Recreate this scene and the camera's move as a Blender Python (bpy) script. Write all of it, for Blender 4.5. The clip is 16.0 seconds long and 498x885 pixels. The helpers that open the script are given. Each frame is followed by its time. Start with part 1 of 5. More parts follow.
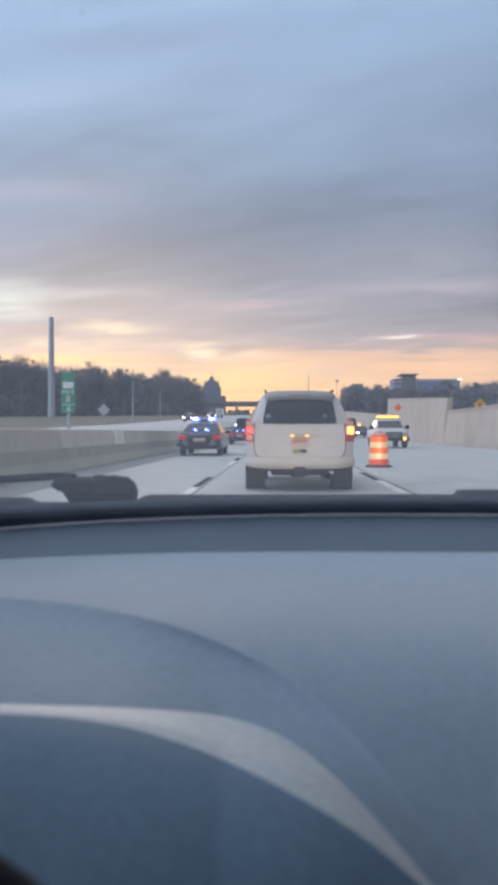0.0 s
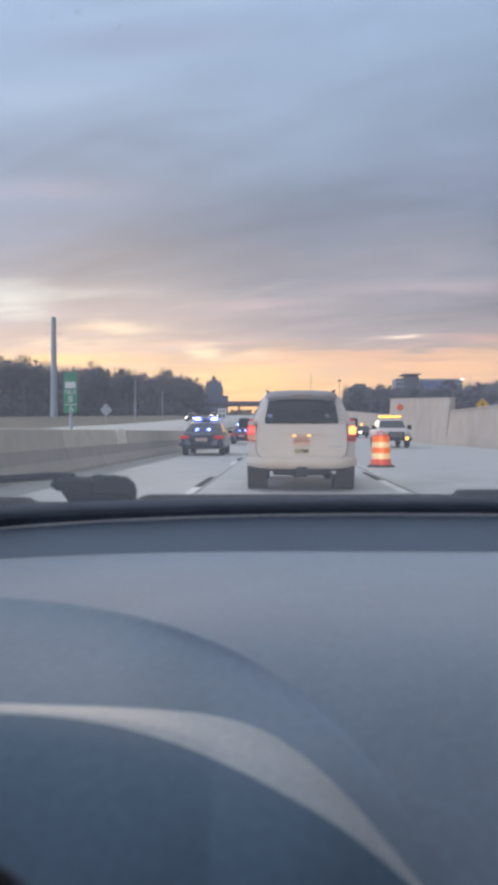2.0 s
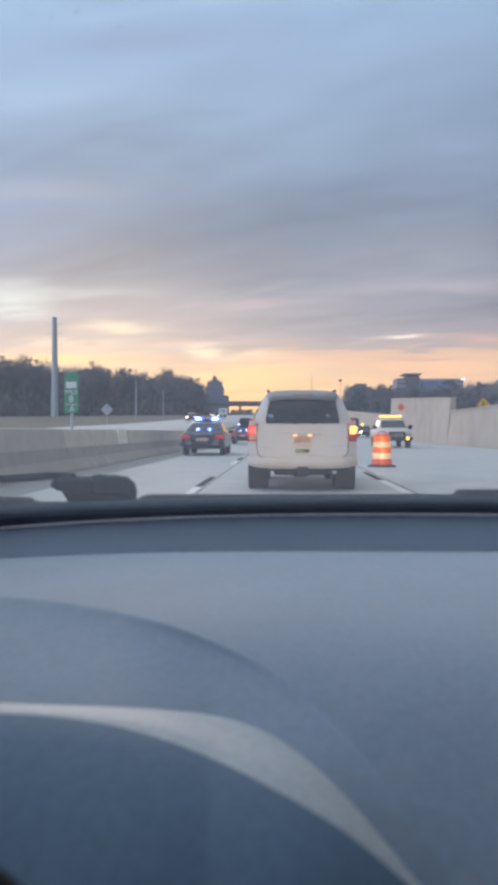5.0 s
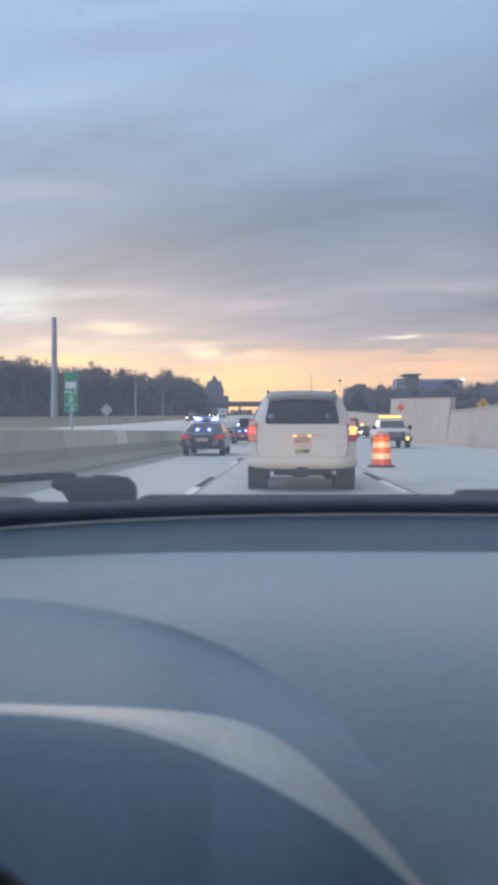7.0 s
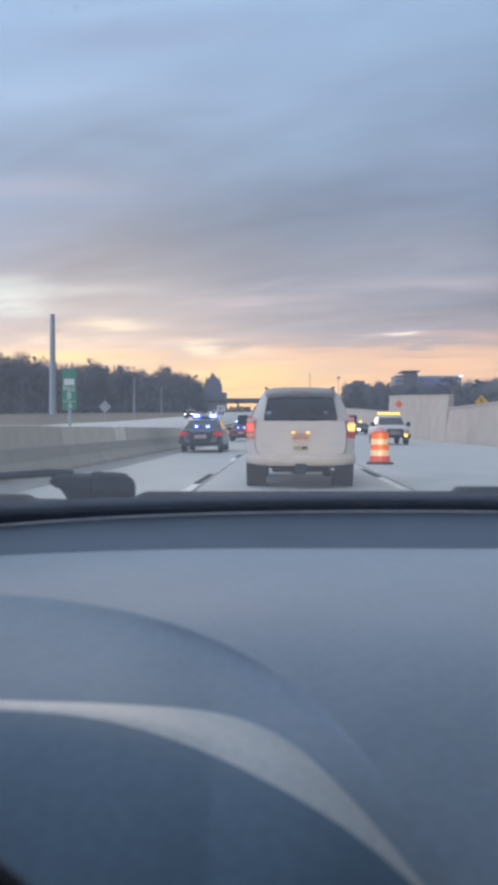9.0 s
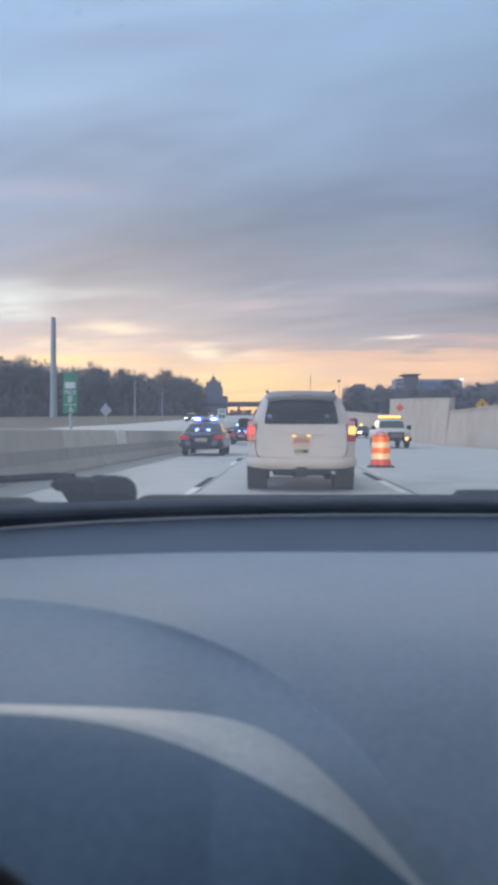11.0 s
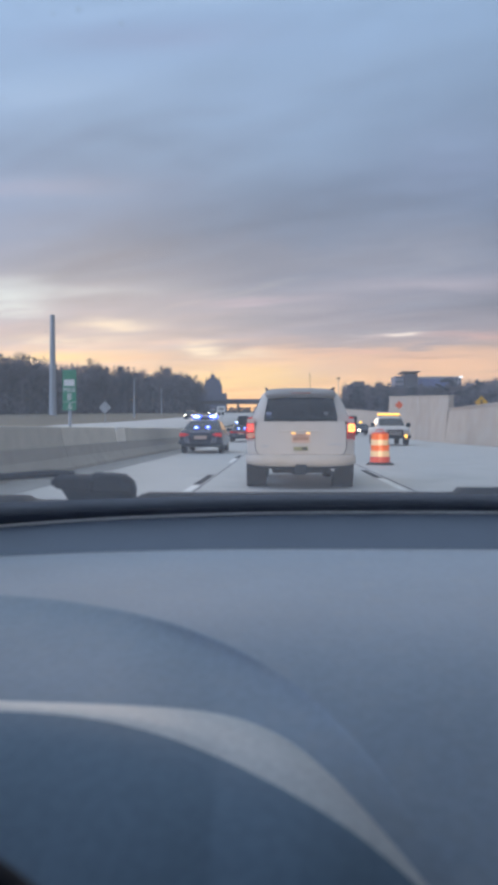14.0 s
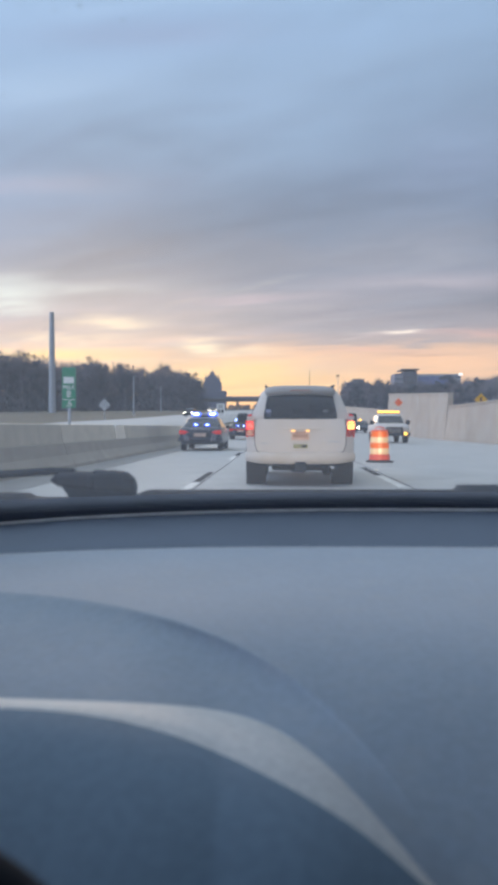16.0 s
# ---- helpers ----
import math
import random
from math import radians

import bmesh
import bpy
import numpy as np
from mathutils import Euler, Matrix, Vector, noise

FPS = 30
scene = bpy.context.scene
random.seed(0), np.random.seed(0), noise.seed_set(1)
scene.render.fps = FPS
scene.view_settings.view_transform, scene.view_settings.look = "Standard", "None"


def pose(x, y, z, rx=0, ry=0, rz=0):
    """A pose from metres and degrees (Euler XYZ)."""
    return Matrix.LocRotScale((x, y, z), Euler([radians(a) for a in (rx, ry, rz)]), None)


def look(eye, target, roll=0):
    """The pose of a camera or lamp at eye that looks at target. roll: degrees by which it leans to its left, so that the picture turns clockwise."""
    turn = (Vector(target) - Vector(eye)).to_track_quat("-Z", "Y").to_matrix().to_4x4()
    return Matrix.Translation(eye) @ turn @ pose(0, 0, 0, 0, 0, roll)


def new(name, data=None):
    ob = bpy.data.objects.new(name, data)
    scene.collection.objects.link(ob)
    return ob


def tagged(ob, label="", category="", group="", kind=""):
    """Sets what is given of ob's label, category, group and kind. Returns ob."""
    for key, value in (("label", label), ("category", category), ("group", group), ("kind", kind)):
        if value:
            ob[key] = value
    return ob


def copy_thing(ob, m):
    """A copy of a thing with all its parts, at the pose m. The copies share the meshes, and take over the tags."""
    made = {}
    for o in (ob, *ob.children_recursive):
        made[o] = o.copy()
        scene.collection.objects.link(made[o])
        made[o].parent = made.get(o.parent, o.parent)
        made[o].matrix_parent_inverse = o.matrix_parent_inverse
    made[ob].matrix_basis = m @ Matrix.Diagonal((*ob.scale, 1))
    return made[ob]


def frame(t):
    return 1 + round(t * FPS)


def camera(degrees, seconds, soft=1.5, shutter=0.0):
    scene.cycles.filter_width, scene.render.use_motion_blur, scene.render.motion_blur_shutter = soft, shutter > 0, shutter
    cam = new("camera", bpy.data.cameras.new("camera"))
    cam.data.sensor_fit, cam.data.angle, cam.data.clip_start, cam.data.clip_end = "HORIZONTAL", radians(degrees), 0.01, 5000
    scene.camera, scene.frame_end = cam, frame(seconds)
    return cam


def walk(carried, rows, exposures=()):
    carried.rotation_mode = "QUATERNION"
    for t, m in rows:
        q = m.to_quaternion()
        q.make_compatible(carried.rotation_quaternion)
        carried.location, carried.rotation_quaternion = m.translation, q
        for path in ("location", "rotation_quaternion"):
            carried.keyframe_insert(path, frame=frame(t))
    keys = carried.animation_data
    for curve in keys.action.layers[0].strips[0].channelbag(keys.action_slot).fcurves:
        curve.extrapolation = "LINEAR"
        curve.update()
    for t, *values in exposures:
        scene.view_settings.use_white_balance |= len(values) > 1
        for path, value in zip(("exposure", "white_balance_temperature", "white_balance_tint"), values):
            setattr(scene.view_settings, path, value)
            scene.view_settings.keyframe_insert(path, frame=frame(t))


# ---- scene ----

EYE = 1.03          # eye height over the road
# ---- the camera, held over the dashboard of a car ----
cam = camera(38.0, 16.0, soft=4.4)
# a small lens set to far focus: the dashboard close by is soft
cam.data.dof.use_dof = True
cam.data.dof.focus_distance = 30.0
cam.data.dof.aperture_fstop = 13.0
# seconds, sideways shift in mm, yaw and pitch in degrees
PATH = [
    (0.0, -6, 2.32, 89.15), (0.5, -4, 2.36, 89.22), (1.0, -2, 2.36, 89.22), (1.5, -1, 2.42, 89.10),
    (2.0, 0, 2.50, 89.14), (2.5, 1, 2.46, 89.01), (3.0, 1, 2.44, 88.96), (3.5, 2, 2.60, 89.00),
    (4.0, 2, 2.62, 89.22), (6.5, 0, 2.48, 88.96), (7.0, 0, 2.54, 89.15), (7.5, 0, 2.42, 89.10),
    (8.0, 0, 2.46, 89.30), (8.5, 0, 2.49, 89.10), (9.0, 0, 2.42, 88.90), (11.5, -1, 2.53, 89.24),
    (12.0, -1, 2.58, 89.28), (12.5, -2, 2.50, 89.03), (13.0, -2, 2.37, 89.15), (13.5, -2, 2.45, 89.10),
    (14.0, -2, 2.42, 88.96), (14.5, -3, 2.46, 89.14), (15.0, -3, 2.55, 89.22), (15.5, -3, 2.46, 89.14),
    (16.0, -4, 2.38, 88.76),
]
walk(cam, [(t, pose(mm / 1000, 0, EYE, rx, 0, rz)) for t, mm, rz, rx in PATH], exposures=[
    (0.0, -0.03, 6660, 13), (1.1, -0.03, 6660, 13), (1.5, -0.05, 6890, 15.5), (3.0, -0.06, 6890, 15.5), (3.4, -0.06, 6720, 12),
    (4.0, -0.04, 6700, 12), (7.0, 0.0, 6510, 12), (8.0, -0.05, 6520, 12), (9.0, -0.04, 6480, 12.5), (11.5, -0.06, 6400, 12),
    (12.0, -0.08, 6530, 13), (12.6, -0.11, 6570, 16.5), (13.1, -0.10, 6400, 14), (13.5, -0.12, 6170, 14), (14.0, -0.17, 6370, 13),
    (14.5, -0.24, 6170, 12), (15.2, -0.14, 6530, 9), (15.6, -0.13, 6430, 7.5), (16.0, -0.01, 6510, 11)])


# ---- world: dawn sky with layered cloud ----
def lin(r, g, b):
    return tuple(((c / 255) / 12.92 if c < 10 else ((c / 255 + 0.055) / 1.055) ** 2.4) for c in (r, g, b)) + (1,)


def build_world():
    w = bpy.data.worlds.new("dawn_sky")
    scene.world = w
    w.use_nodes = True
    nt = w.node_tree
    nt.nodes.clear()
    N, L = nt.nodes.new, nt.links.new

    def math_(op, a, b=None, c=None):
        n = N("ShaderNodeMath")
        n.operation = op
        for i, v in enumerate((a, b, c)):
            if v is None:
                continue
            if isinstance(v, (int, float)):
                n.inputs[i].default_value = v
            else:
                L(v, n.inputs[i])
        return n.outputs[0]

    def mix_(f, a, b, mode="MIX"):
        n = N("ShaderNodeMix")
        n.data_type, n.blend_type = "RGBA", mode
        for i, v in ((0, f), (6, a), (7, b)):
            if isinstance(v, (int, float, tuple)):
                n.inputs[i].default_value = v
            else:
                L(v, n.inputs[i])
        return n.outputs[2]

    tc = N("ShaderNodeTexCoord")
    nrm = N("ShaderNodeVectorMath")
    nrm.operation = "NORMALIZE"
    L(tc.outputs["Generated"], nrm.inputs[0])
    sep = N("ShaderNodeSeparateXYZ")
    L(nrm.outputs[0], sep.inputs[0])
    dx, dy, dz = sep.outputs
    up = math_("MAXIMUM", dz, 0.0)
    den = math_("ADD", up, 0.10)
    comb = N("ShaderNodeCombineXYZ")
    L(math_("DIVIDE", dx, den), comb.inputs[0])
    L(math_("MULTIPLY", math_("DIVIDE", dy, den), 1.0), comb.inputs[1])

    def noise_(scale, detail, rough, sx=1.0, sy=1.0, off=(0, 0, 0), distort=0.0):
        turn = N("ShaderNodeMapping")
        turn.inputs["Rotation"].default_value = (0, 0, 0.38)
        L(comb.outputs[0], turn.inputs[0])
        mp = N("ShaderNodeMapping")
        mp.inputs["Scale"].default_value = (sx, sy, 1)
        mp.inputs["Location"].default_value = off
        L(turn.outputs[0], mp.inputs[0])
        n = N("ShaderNodeTexNoise")
        n.inputs["Scale"].default_value = scale
        n.inputs["Detail"].default_value = detail
        n.inputs["Roughness"].default_value = rough
        n.inputs["Distortion"].default_value = distort
        L(mp.outputs[0], n.inputs["Vector"])
        return n.outputs["Fac"]

    big = noise_(1.0, 4, 0.5, 0.55, 1.3, (3.1, 0.4, 0), 0.5)
    mid = noise_(2.0, 6, 0.55, 0.55, 1.3, (0.3, 5.2, 0), 0.8)
    fine = noise_(4.5, 7, 0.58, 0.62, 1.2, (1.3, 2.2, 0), 0.5)
    # long thin layers seen edge-on towards the horizon
    flat = N("ShaderNodeCombineXYZ")
    L(math_("MULTIPLY", dx, 5.0), flat.inputs[0])
    L(math_("MULTIPLY_ADD", dz, 62.0, math_("MULTIPLY", dx, -3.0)), flat.inputs[1])
    thin = N("ShaderNodeTexNoise")
    thin.inputs["Scale"].default_value, thin.inputs["Detail"].default_value, thin.inputs["Roughness"].default_value = 1.0, 5, 0.55
    thin.inputs["Distortion"].default_value = 0.6
    L(flat.outputs[0], thin.inputs["Vector"])
    edge_on = N("ShaderNodeMapRange")
    edge_on.interpolation_type = "SMOOTHSTEP"
    edge_on.inputs[1].default_value, edge_on.inputs[2].default_value = 0.24, 0.10
    edge_on.inputs[4].default_value = 0.075
    L(up, edge_on.inputs[0])
    layers = math_("MULTIPLY", math_("SUBTRACT", thin.outputs["Fac"], 0.5), edge_on.outputs[0])
    # height in the sky, pushed up and down by the cloud layers
    push = math_("MULTIPLY", math_("SUBTRACT", mid, 0.5), math_("MULTIPLY", math_("ADD", up, 0.04), 0.42))
    h = math_("MAXIMUM", math_("ADD", math_("ADD", up, push), layers), 0.0)

    def ramp(stops):
        r = N("ShaderNodeValToRGB")
        r.color_ramp.interpolation = "B_SPLINE"
        el = r.color_ramp.elements
        el[0].position, el[0].color = stops[0]
        el[1].position, el[1].color = stops[-1]
        for p, c in stops[1:-1]:
            e = el.new(p)
            e.color = c
        L(h, r.inputs[0])
        return r.outputs[0]

    ahead = ramp([
        (0.0, lin(246, 182, 140)), (0.045, lin(250, 200, 154)), (0.072, lin(244, 204, 176)), (0.094, lin(208, 184, 178)),
        (0.118, lin(176, 168, 178)), (0.16, lin(152, 153, 168)), (0.22, lin(134, 144, 165)), (0.27, lin(124, 142, 170)), (0.33, lin(134, 156, 185)),
        (0.39, lin(143, 168, 198)), (0.45, lin(146, 174, 207)), (0.53, lin(157, 189, 225)), (0.75, (0.55, 0.72, 0.95, 1)), (1.0, (0.95, 1.08, 1.28, 1)),
    ])
    behind = ramp([
        (0.0, lin(150, 156, 176)), (0.15, lin(154, 164, 188)), (0.4, lin(166, 184, 212)), (0.75, (0.60, 0.74, 0.95, 1)), (1.0, (0.95, 1.08, 1.28, 1)),
    ])
    toward = N("ShaderNodeMapRange")
    toward.interpolation_type = "SMOOTHSTEP"
    toward.inputs[1].default_value, toward.inputs[2].default_value = -0.35, 0.75
    L(dy, toward.inputs[0])
    col = mix_(toward.outputs[0], behind, ahead)
    # darker cloud bellies and paler gaps
    shade = math_("ADD", math_("MULTIPLY", math_("SUBTRACT", big, 0.5), 0.95), math_("MULTIPLY", math_("SUBTRACT", fine, 0.5), 0.22))
    gain = math_("MAXIMUM", math_("ADD", math_("ADD", shade, 1.0), math_("MULTIPLY", math_("ADD", math_("MULTIPLY_ADD", math_("ABSOLUTE", dx), 0.80, 0.30), math_("MULTIPLY", math_("POWER", math_("ABSOLUTE", dx), 3.0), 2.4)), math_("MULTIPLY", dx, -1.0))), 0.4)
    g = N("ShaderNodeCombineColor")
    for i in range(3):
        L(gain, g.inputs[i])
    col = mix_(1.0, col, g.outputs[0], "MULTIPLY")
    # pale openings low over the horizon
    gap = N("ShaderNodeMapRange")
    gap.interpolation_type = "SMOOTHSTEP"
    gap.inputs[1].default_value, gap.inputs[2].default_value = 0.60, 0.74
    L(mid, gap.inputs[0])
    low = N("ShaderNodeMapRange")
    low.interpolation_type = "SMOOTHSTEP"
    low.inputs[1].default_value, low.inputs[2].default_value = 0.30, 0.10
    L(up, low.inputs[0])
    col = mix_(math_("MULTIPLY", math_("MULTIPLY", gap.outputs[0], low.outputs[0]), 0.40), col, lin(232, 214, 200))
    # breaks and bellies in the cloud ahead
    u = math_("DIVIDE", dx, math_("MAXIMUM", dy, 0.05))
    v = math_("ADD", math_("DIVIDE", dz, math_("MAXIMUM", dy, 0.05)), math_("ADD", math_("MULTIPLY", math_("SUBTRACT", mid, 0.5), 0.035), math_("MULTIPLY", math_("SUBTRACT", fine, 0.5), 0.018)))
    torn = math_("ADD", math_("MULTIPLY", fine, 1.6), 0.2)

    def layer(colour, bands):
        """Cloud bands of one colour: direction, height, half width, half height, strength."""
        nonlocal col
        for u0, v0, a, b, k in bands:
            eu = math_("MULTIPLY", math_("SUBTRACT", u, u0), 1 / a)
            ev = math_("MULTIPLY", math_("SUBTRACT", v, v0 + 0.035 * u0), 1 / b)
            e = math_("MULTIPLY_ADD", eu, eu, math_("MULTIPLY", ev, ev))
            f = math_("MULTIPLY", math_("EXPONENT", math_("MULTIPLY", e, -1.0)), k)
            f = math_("MULTIPLY", math_("MULTIPLY", f, toward.outputs[0]), torn)
            col = mix_(math_("MINIMUM", f, 0.95), col, colour)

    layer(lin(150, 166, 200), ((-0.19, 0.550, 0.17, 0.024, 0.50), (0.26, 0.36, 0.12, 0.07, 0.35)))
    layer(lin(172, 200, 230), ((-0.32, 0.480, 0.13, 0.026, 0.45), (0.05, 0.60, 0.30, 0.02, 0.3)))
    layer(lin(208, 190, 200), ((-0.33, 0.350, 0.12, 0.014, 0.24), (-0.02, 0.178, 0.09, 0.008, 0.50), (0.21, 0.190, 0.12, 0.011, 0.40)))
    layer(lin(172, 172, 184), ((0.20, 0.235, 0.14, 0.05, 0.45),))
    layer(lin(255, 205, 168), ((0.05, 0.101, 0.14, 0.012, 0.70), (0.22, 0.104, 0.13, 0.007, 0.55), (0.24, 0.080, 0.16, 0.024, 0.95)))
    layer(lin(255, 220, 156), ((-0.34, 0.112, 0.13, 0.009, 0.75), (-0.05, 0.073, 0.11, 0.018, 0.65)))
    layer(lin(166, 160, 170), ((0.135, 0.142, 0.075, 0.0055, 0.75), (0.115, 0.1125, 0.09, 0.005, 0.55), (0.27, 0.140, 0.08, 0.008, 0.6), (0.20, 0.113, 0.09, 0.0045, 0.65), (-0.20, 0.162, 0.09, 0.006, 0.35)))
    layer(lin(214, 172, 156), ((0.195, 0.092, 0.065, 0.0045, 0.65), (-0.20, 0.108, 0.08, 0.004, 0.4)))
    layer(lin(240, 188, 174), ((0.27, 0.119, 0.08, 0.005, 0.42), (0.12, 0.1035, 0.07, 0.003, 0.5)))
    layer(lin(218, 229, 231), ((-0.378, 0.204, 0.062, 0.019, 0.85), (-0.376, 0.181, 0.045, 0.008, 0.95), (-0.27, 0.203, 0.10, 0.008, 0.30)))
    layer(lin(246, 230, 208), ((-0.236, 0.154, 0.055, 0.007, 0.75), (-0.302, 0.134, 0.09, 0.006, 0.45), (-0.108, 0.1175, 0.026, 0.007, 1.15), (-0.055, 0.106, 0.05, 0.005, 0.55)))
    layer(lin(255, 240, 228), ((0.168, 0.1245, 0.022, 0.0032, 1.3), (0.135, 0.1245, 0.04, 0.0026, 0.22)))
    bg = N("ShaderNodeBackground")
    L(col, bg.inputs[0])
    bg.inputs[1].default_value = SKY_GAIN
    sky = N("ShaderNodeTexSky")
    sky.sky_type, sky.sun_disc = "NISHITA", False
    sky.sun_elevation, sky.sun_rotation = radians(6.6), radians(-14)
    bg2 = N("ShaderNodeBackground")
    L(sky.outputs[0], bg2.inputs[0])
    bg2.inputs[1].default_value = 0.01
    add = N("ShaderNodeAddShader")
    L(bg.outputs[0], add.inputs[0])
    L(bg2.outputs[0], add.inputs[1])
    out = N("ShaderNodeOutputWorld")
    L(add.outputs[0], out.inputs[0])


SKY_GAIN = 1.0
build_world()
sun = new("sun", bpy.data.lights.new("sun", "SUN"))
sun.data.energy, sun.data.angle, sun.data.color = 0.6, radians(20), (1.0, 0.78, 0.58)
sun.matrix_world = look((0, 0, 50), (25, -100, 38))


# unseen head lamps of the car that carries the camera, added as fill
# narrow beams aimed at the rear bumper ahead and the nearest drum
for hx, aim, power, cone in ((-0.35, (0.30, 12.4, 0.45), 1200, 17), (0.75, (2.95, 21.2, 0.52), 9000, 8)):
    hl = new("head_light_fill", bpy.data.lights.new("head_light_fill", "SPOT"))
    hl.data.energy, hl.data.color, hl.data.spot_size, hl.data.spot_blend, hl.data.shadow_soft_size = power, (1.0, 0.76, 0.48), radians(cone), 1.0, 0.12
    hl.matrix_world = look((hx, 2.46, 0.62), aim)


# ---- materials ----
def mat(name, color, rough=0.6, metal=0.0, spec=0.5, scale=20.0, var=0.12, bump=0.0, stain=0.0, stain_scale=1.0, stain_color=(0.05, 0.05, 0.05), emit=None, power=0.0, coat=0.0, per_object=0.0, fine=0.0):
    m = bpy.data.materials.new(name)
    m.use_nodes = True
    nt = m.node_tree
    N, L = nt.nodes.new, nt.links.new
    b = nt.nodes["Principled BSDF"]
    b.inputs["Roughness"].default_value = rough
    b.inputs["Metallic"].default_value = metal
    b.inputs["Specular IOR Level"].default_value = spec
    b.inputs["Coat Weight"].default_value = coat
    tc = N("ShaderNodeTexCoord")
    n = N("ShaderNodeTexNoise")
    n.inputs["Scale"].default_value = scale
    n.inputs["Detail"].default_value = 6
    L(tc.outputs["Object"], n.inputs["Vector"])
    mr = N("ShaderNodeMapRange")
    mr.inputs[1].default_value, mr.inputs[2].default_value = 0.3, 0.7
    mr.inputs[3].default_value, mr.inputs[4].default_value = 1 - var, 1 + var
    L(n.outputs["Fac"], mr.inputs[0])
    fac = mr.outputs[0]
    if per_object:
        oi = N("ShaderNodeObjectInfo")
        q = N("ShaderNodeMapRange")
        q.inputs[3].default_value, q.inputs[4].default_value = 1 - per_object, 1 + per_object
        L(oi.outputs["Random"], q.inputs[0])
        mu = N("ShaderNodeMath")
        mu.operation = "MULTIPLY"
        L(fac, mu.inputs[0])
        L(q.outputs[0], mu.inputs[1])
        fac = mu.outputs[0]
    if fine:
        n3 = N("ShaderNodeTexNoise")
        n3.inputs["Scale"].default_value = scale * 23
        n3.inputs["Detail"].default_value = 2
        L(tc.outputs["Object"], n3.inputs["Vector"])
        q = N("ShaderNodeMapRange")
        q.inputs[1].default_value, q.inputs[2].default_value = 0.35, 0.65
        q.inputs[3].default_value, q.inputs[4].default_value = 1 - fine, 1 + fine
        L(n3.outputs["Fac"], q.inputs[0])
        mu = N("ShaderNodeMath")
        mu.operation = "MULTIPLY"
        L(fac, mu.inputs[0])
        L(q.outputs[0], mu.inputs[1])
        fac = mu.outputs[0]
    vm = N("ShaderNodeVectorMath")
    vm.operation = "SCALE"
    vm.inputs[0].default_value = color[:3]
    L(fac, vm.inputs["Scale"])
    col = vm.outputs[0]
    if stain:
        n2 = N("ShaderNodeTexNoise")
        n2.inputs["Scale"].default_value = stain_scale
        n2.inputs["Detail"].default_value = 8
        n2.inputs["Roughness"].default_value = 0.65
        L(tc.outputs["Object"], n2.inputs["Vector"])
        r2 = N("ShaderNodeMapRange")
        r2.inputs[1].default_value, r2.inputs[2].default_value = 0.48, 0.72
        r2.inputs[4].default_value = stain
        L(n2.outputs["Fac"], r2.inputs[0])
        mx = N("ShaderNodeMix")
        mx.data_type = "RGBA"
        L(r2.outputs[0], mx.inputs[0])
        L(col, mx.inputs[6])
        mx.inputs[7].default_value = (*stain_color, 1)
        col = mx.outputs[2]
    L(col, b.inputs["Base Color"])
    if bump:
        bp = N("ShaderNodeBump")
        bp.inputs["Strength"].default_value = bump
        bp.inputs["Distance"].default_value = 0.01
        L(n.outputs["Fac"], bp.inputs["Height"])
        L(bp.outputs[0], b.inputs["Normal"])
    if emit:
        b.inputs["Emission Color"].default_value = (*emit, 1)
        b.inputs["Emission Strength"].default_value = power
    return m


M = {}
M["road"] = mat("road_concrete", (0.475, 0.465, 0.455), 0.75, scale=0.9, var=0.10, bump=0.05, stain=0.30, stain_scale=0.22, stain_color=(0.36, 0.365, 0.37), fine=0.06)
M["shoulder"] = mat("shoulder_asphalt", (0.27, 0.265, 0.26), 0.85, scale=3, var=0.15, stain=0.4, stain_scale=0.5, stain_color=(0.33, 0.32, 0.31))
M["joint"] = mat("tar_joint", (0.03, 0.03, 0.034), 0.85, spec=0.2, scale=8, var=0.3)
M["paint"] = mat("road_paint", (0.78, 0.78, 0.76), 0.6, scale=6, var=0.1, stain=0.5, stain_scale=4, stain_color=(0.35, 0.35, 0.35))
M["grass"] = mat("winter_grass", (0.15, 0.125, 0.085), 0.95, scale=0.15, var=0.3, stain=0.6, stain_scale=0.04, stain_color=(0.20, 0.15, 0.11), fine=0.2)
M["barrier"] = mat("barrier_concrete", (0.65, 0.58, 0.48), 0.85, scale=2.0, var=0.08, bump=0.15, stain=0.40, stain_scale=1.1, stain_color=(0.40, 0.37, 0.32), per_object=0.15)
M["toe"] = mat("barrier_toe_grime", (0.37, 0.33, 0.285), 0.9, scale=2.4, var=0.10, bump=0.1, stain=0.3, stain_scale=1.4, stain_color=(0.38, 0.34, 0.29), per_object=0.10)
M["wall"] = mat("retaining_wall_concrete", (0.47, 0.38, 0.305), 0.85, scale=0.7, var=0.09, stain=0.4, stain_scale=0.35, stain_color=(0.44, 0.42, 0.40), per_object=0.04)
M["galv"] = mat("galvanised_steel", (0.46, 0.49, 0.54), 0.6, 0.3, scale=3, var=0.1)
# twigs and needles are paled and blued, distance haze put into the colour
M["twig"] = mat("bare_twigs", (0.235, 0.220, 0.246), 0.95, scale=0.12, var=0.25)
M["pine"] = mat("evergreen_needles", (0.150, 0.157, 0.186), 0.9, scale=0.15, var=0.3)


# ---- mesh helpers ----
def bm_new():
    return bmesh.new()


def mesh_of(name, bm, material, smooth=False):
    bm.normal_update()
    me = bpy.data.meshes.new(name)
    bm.to_mesh(me)
    bm.free()
    for m in (material if isinstance(material, (list, tuple)) else [material]):
        me.materials.append(m)
    if smooth:
        for p in me.polygons:
            p.use_smooth = True
    return me


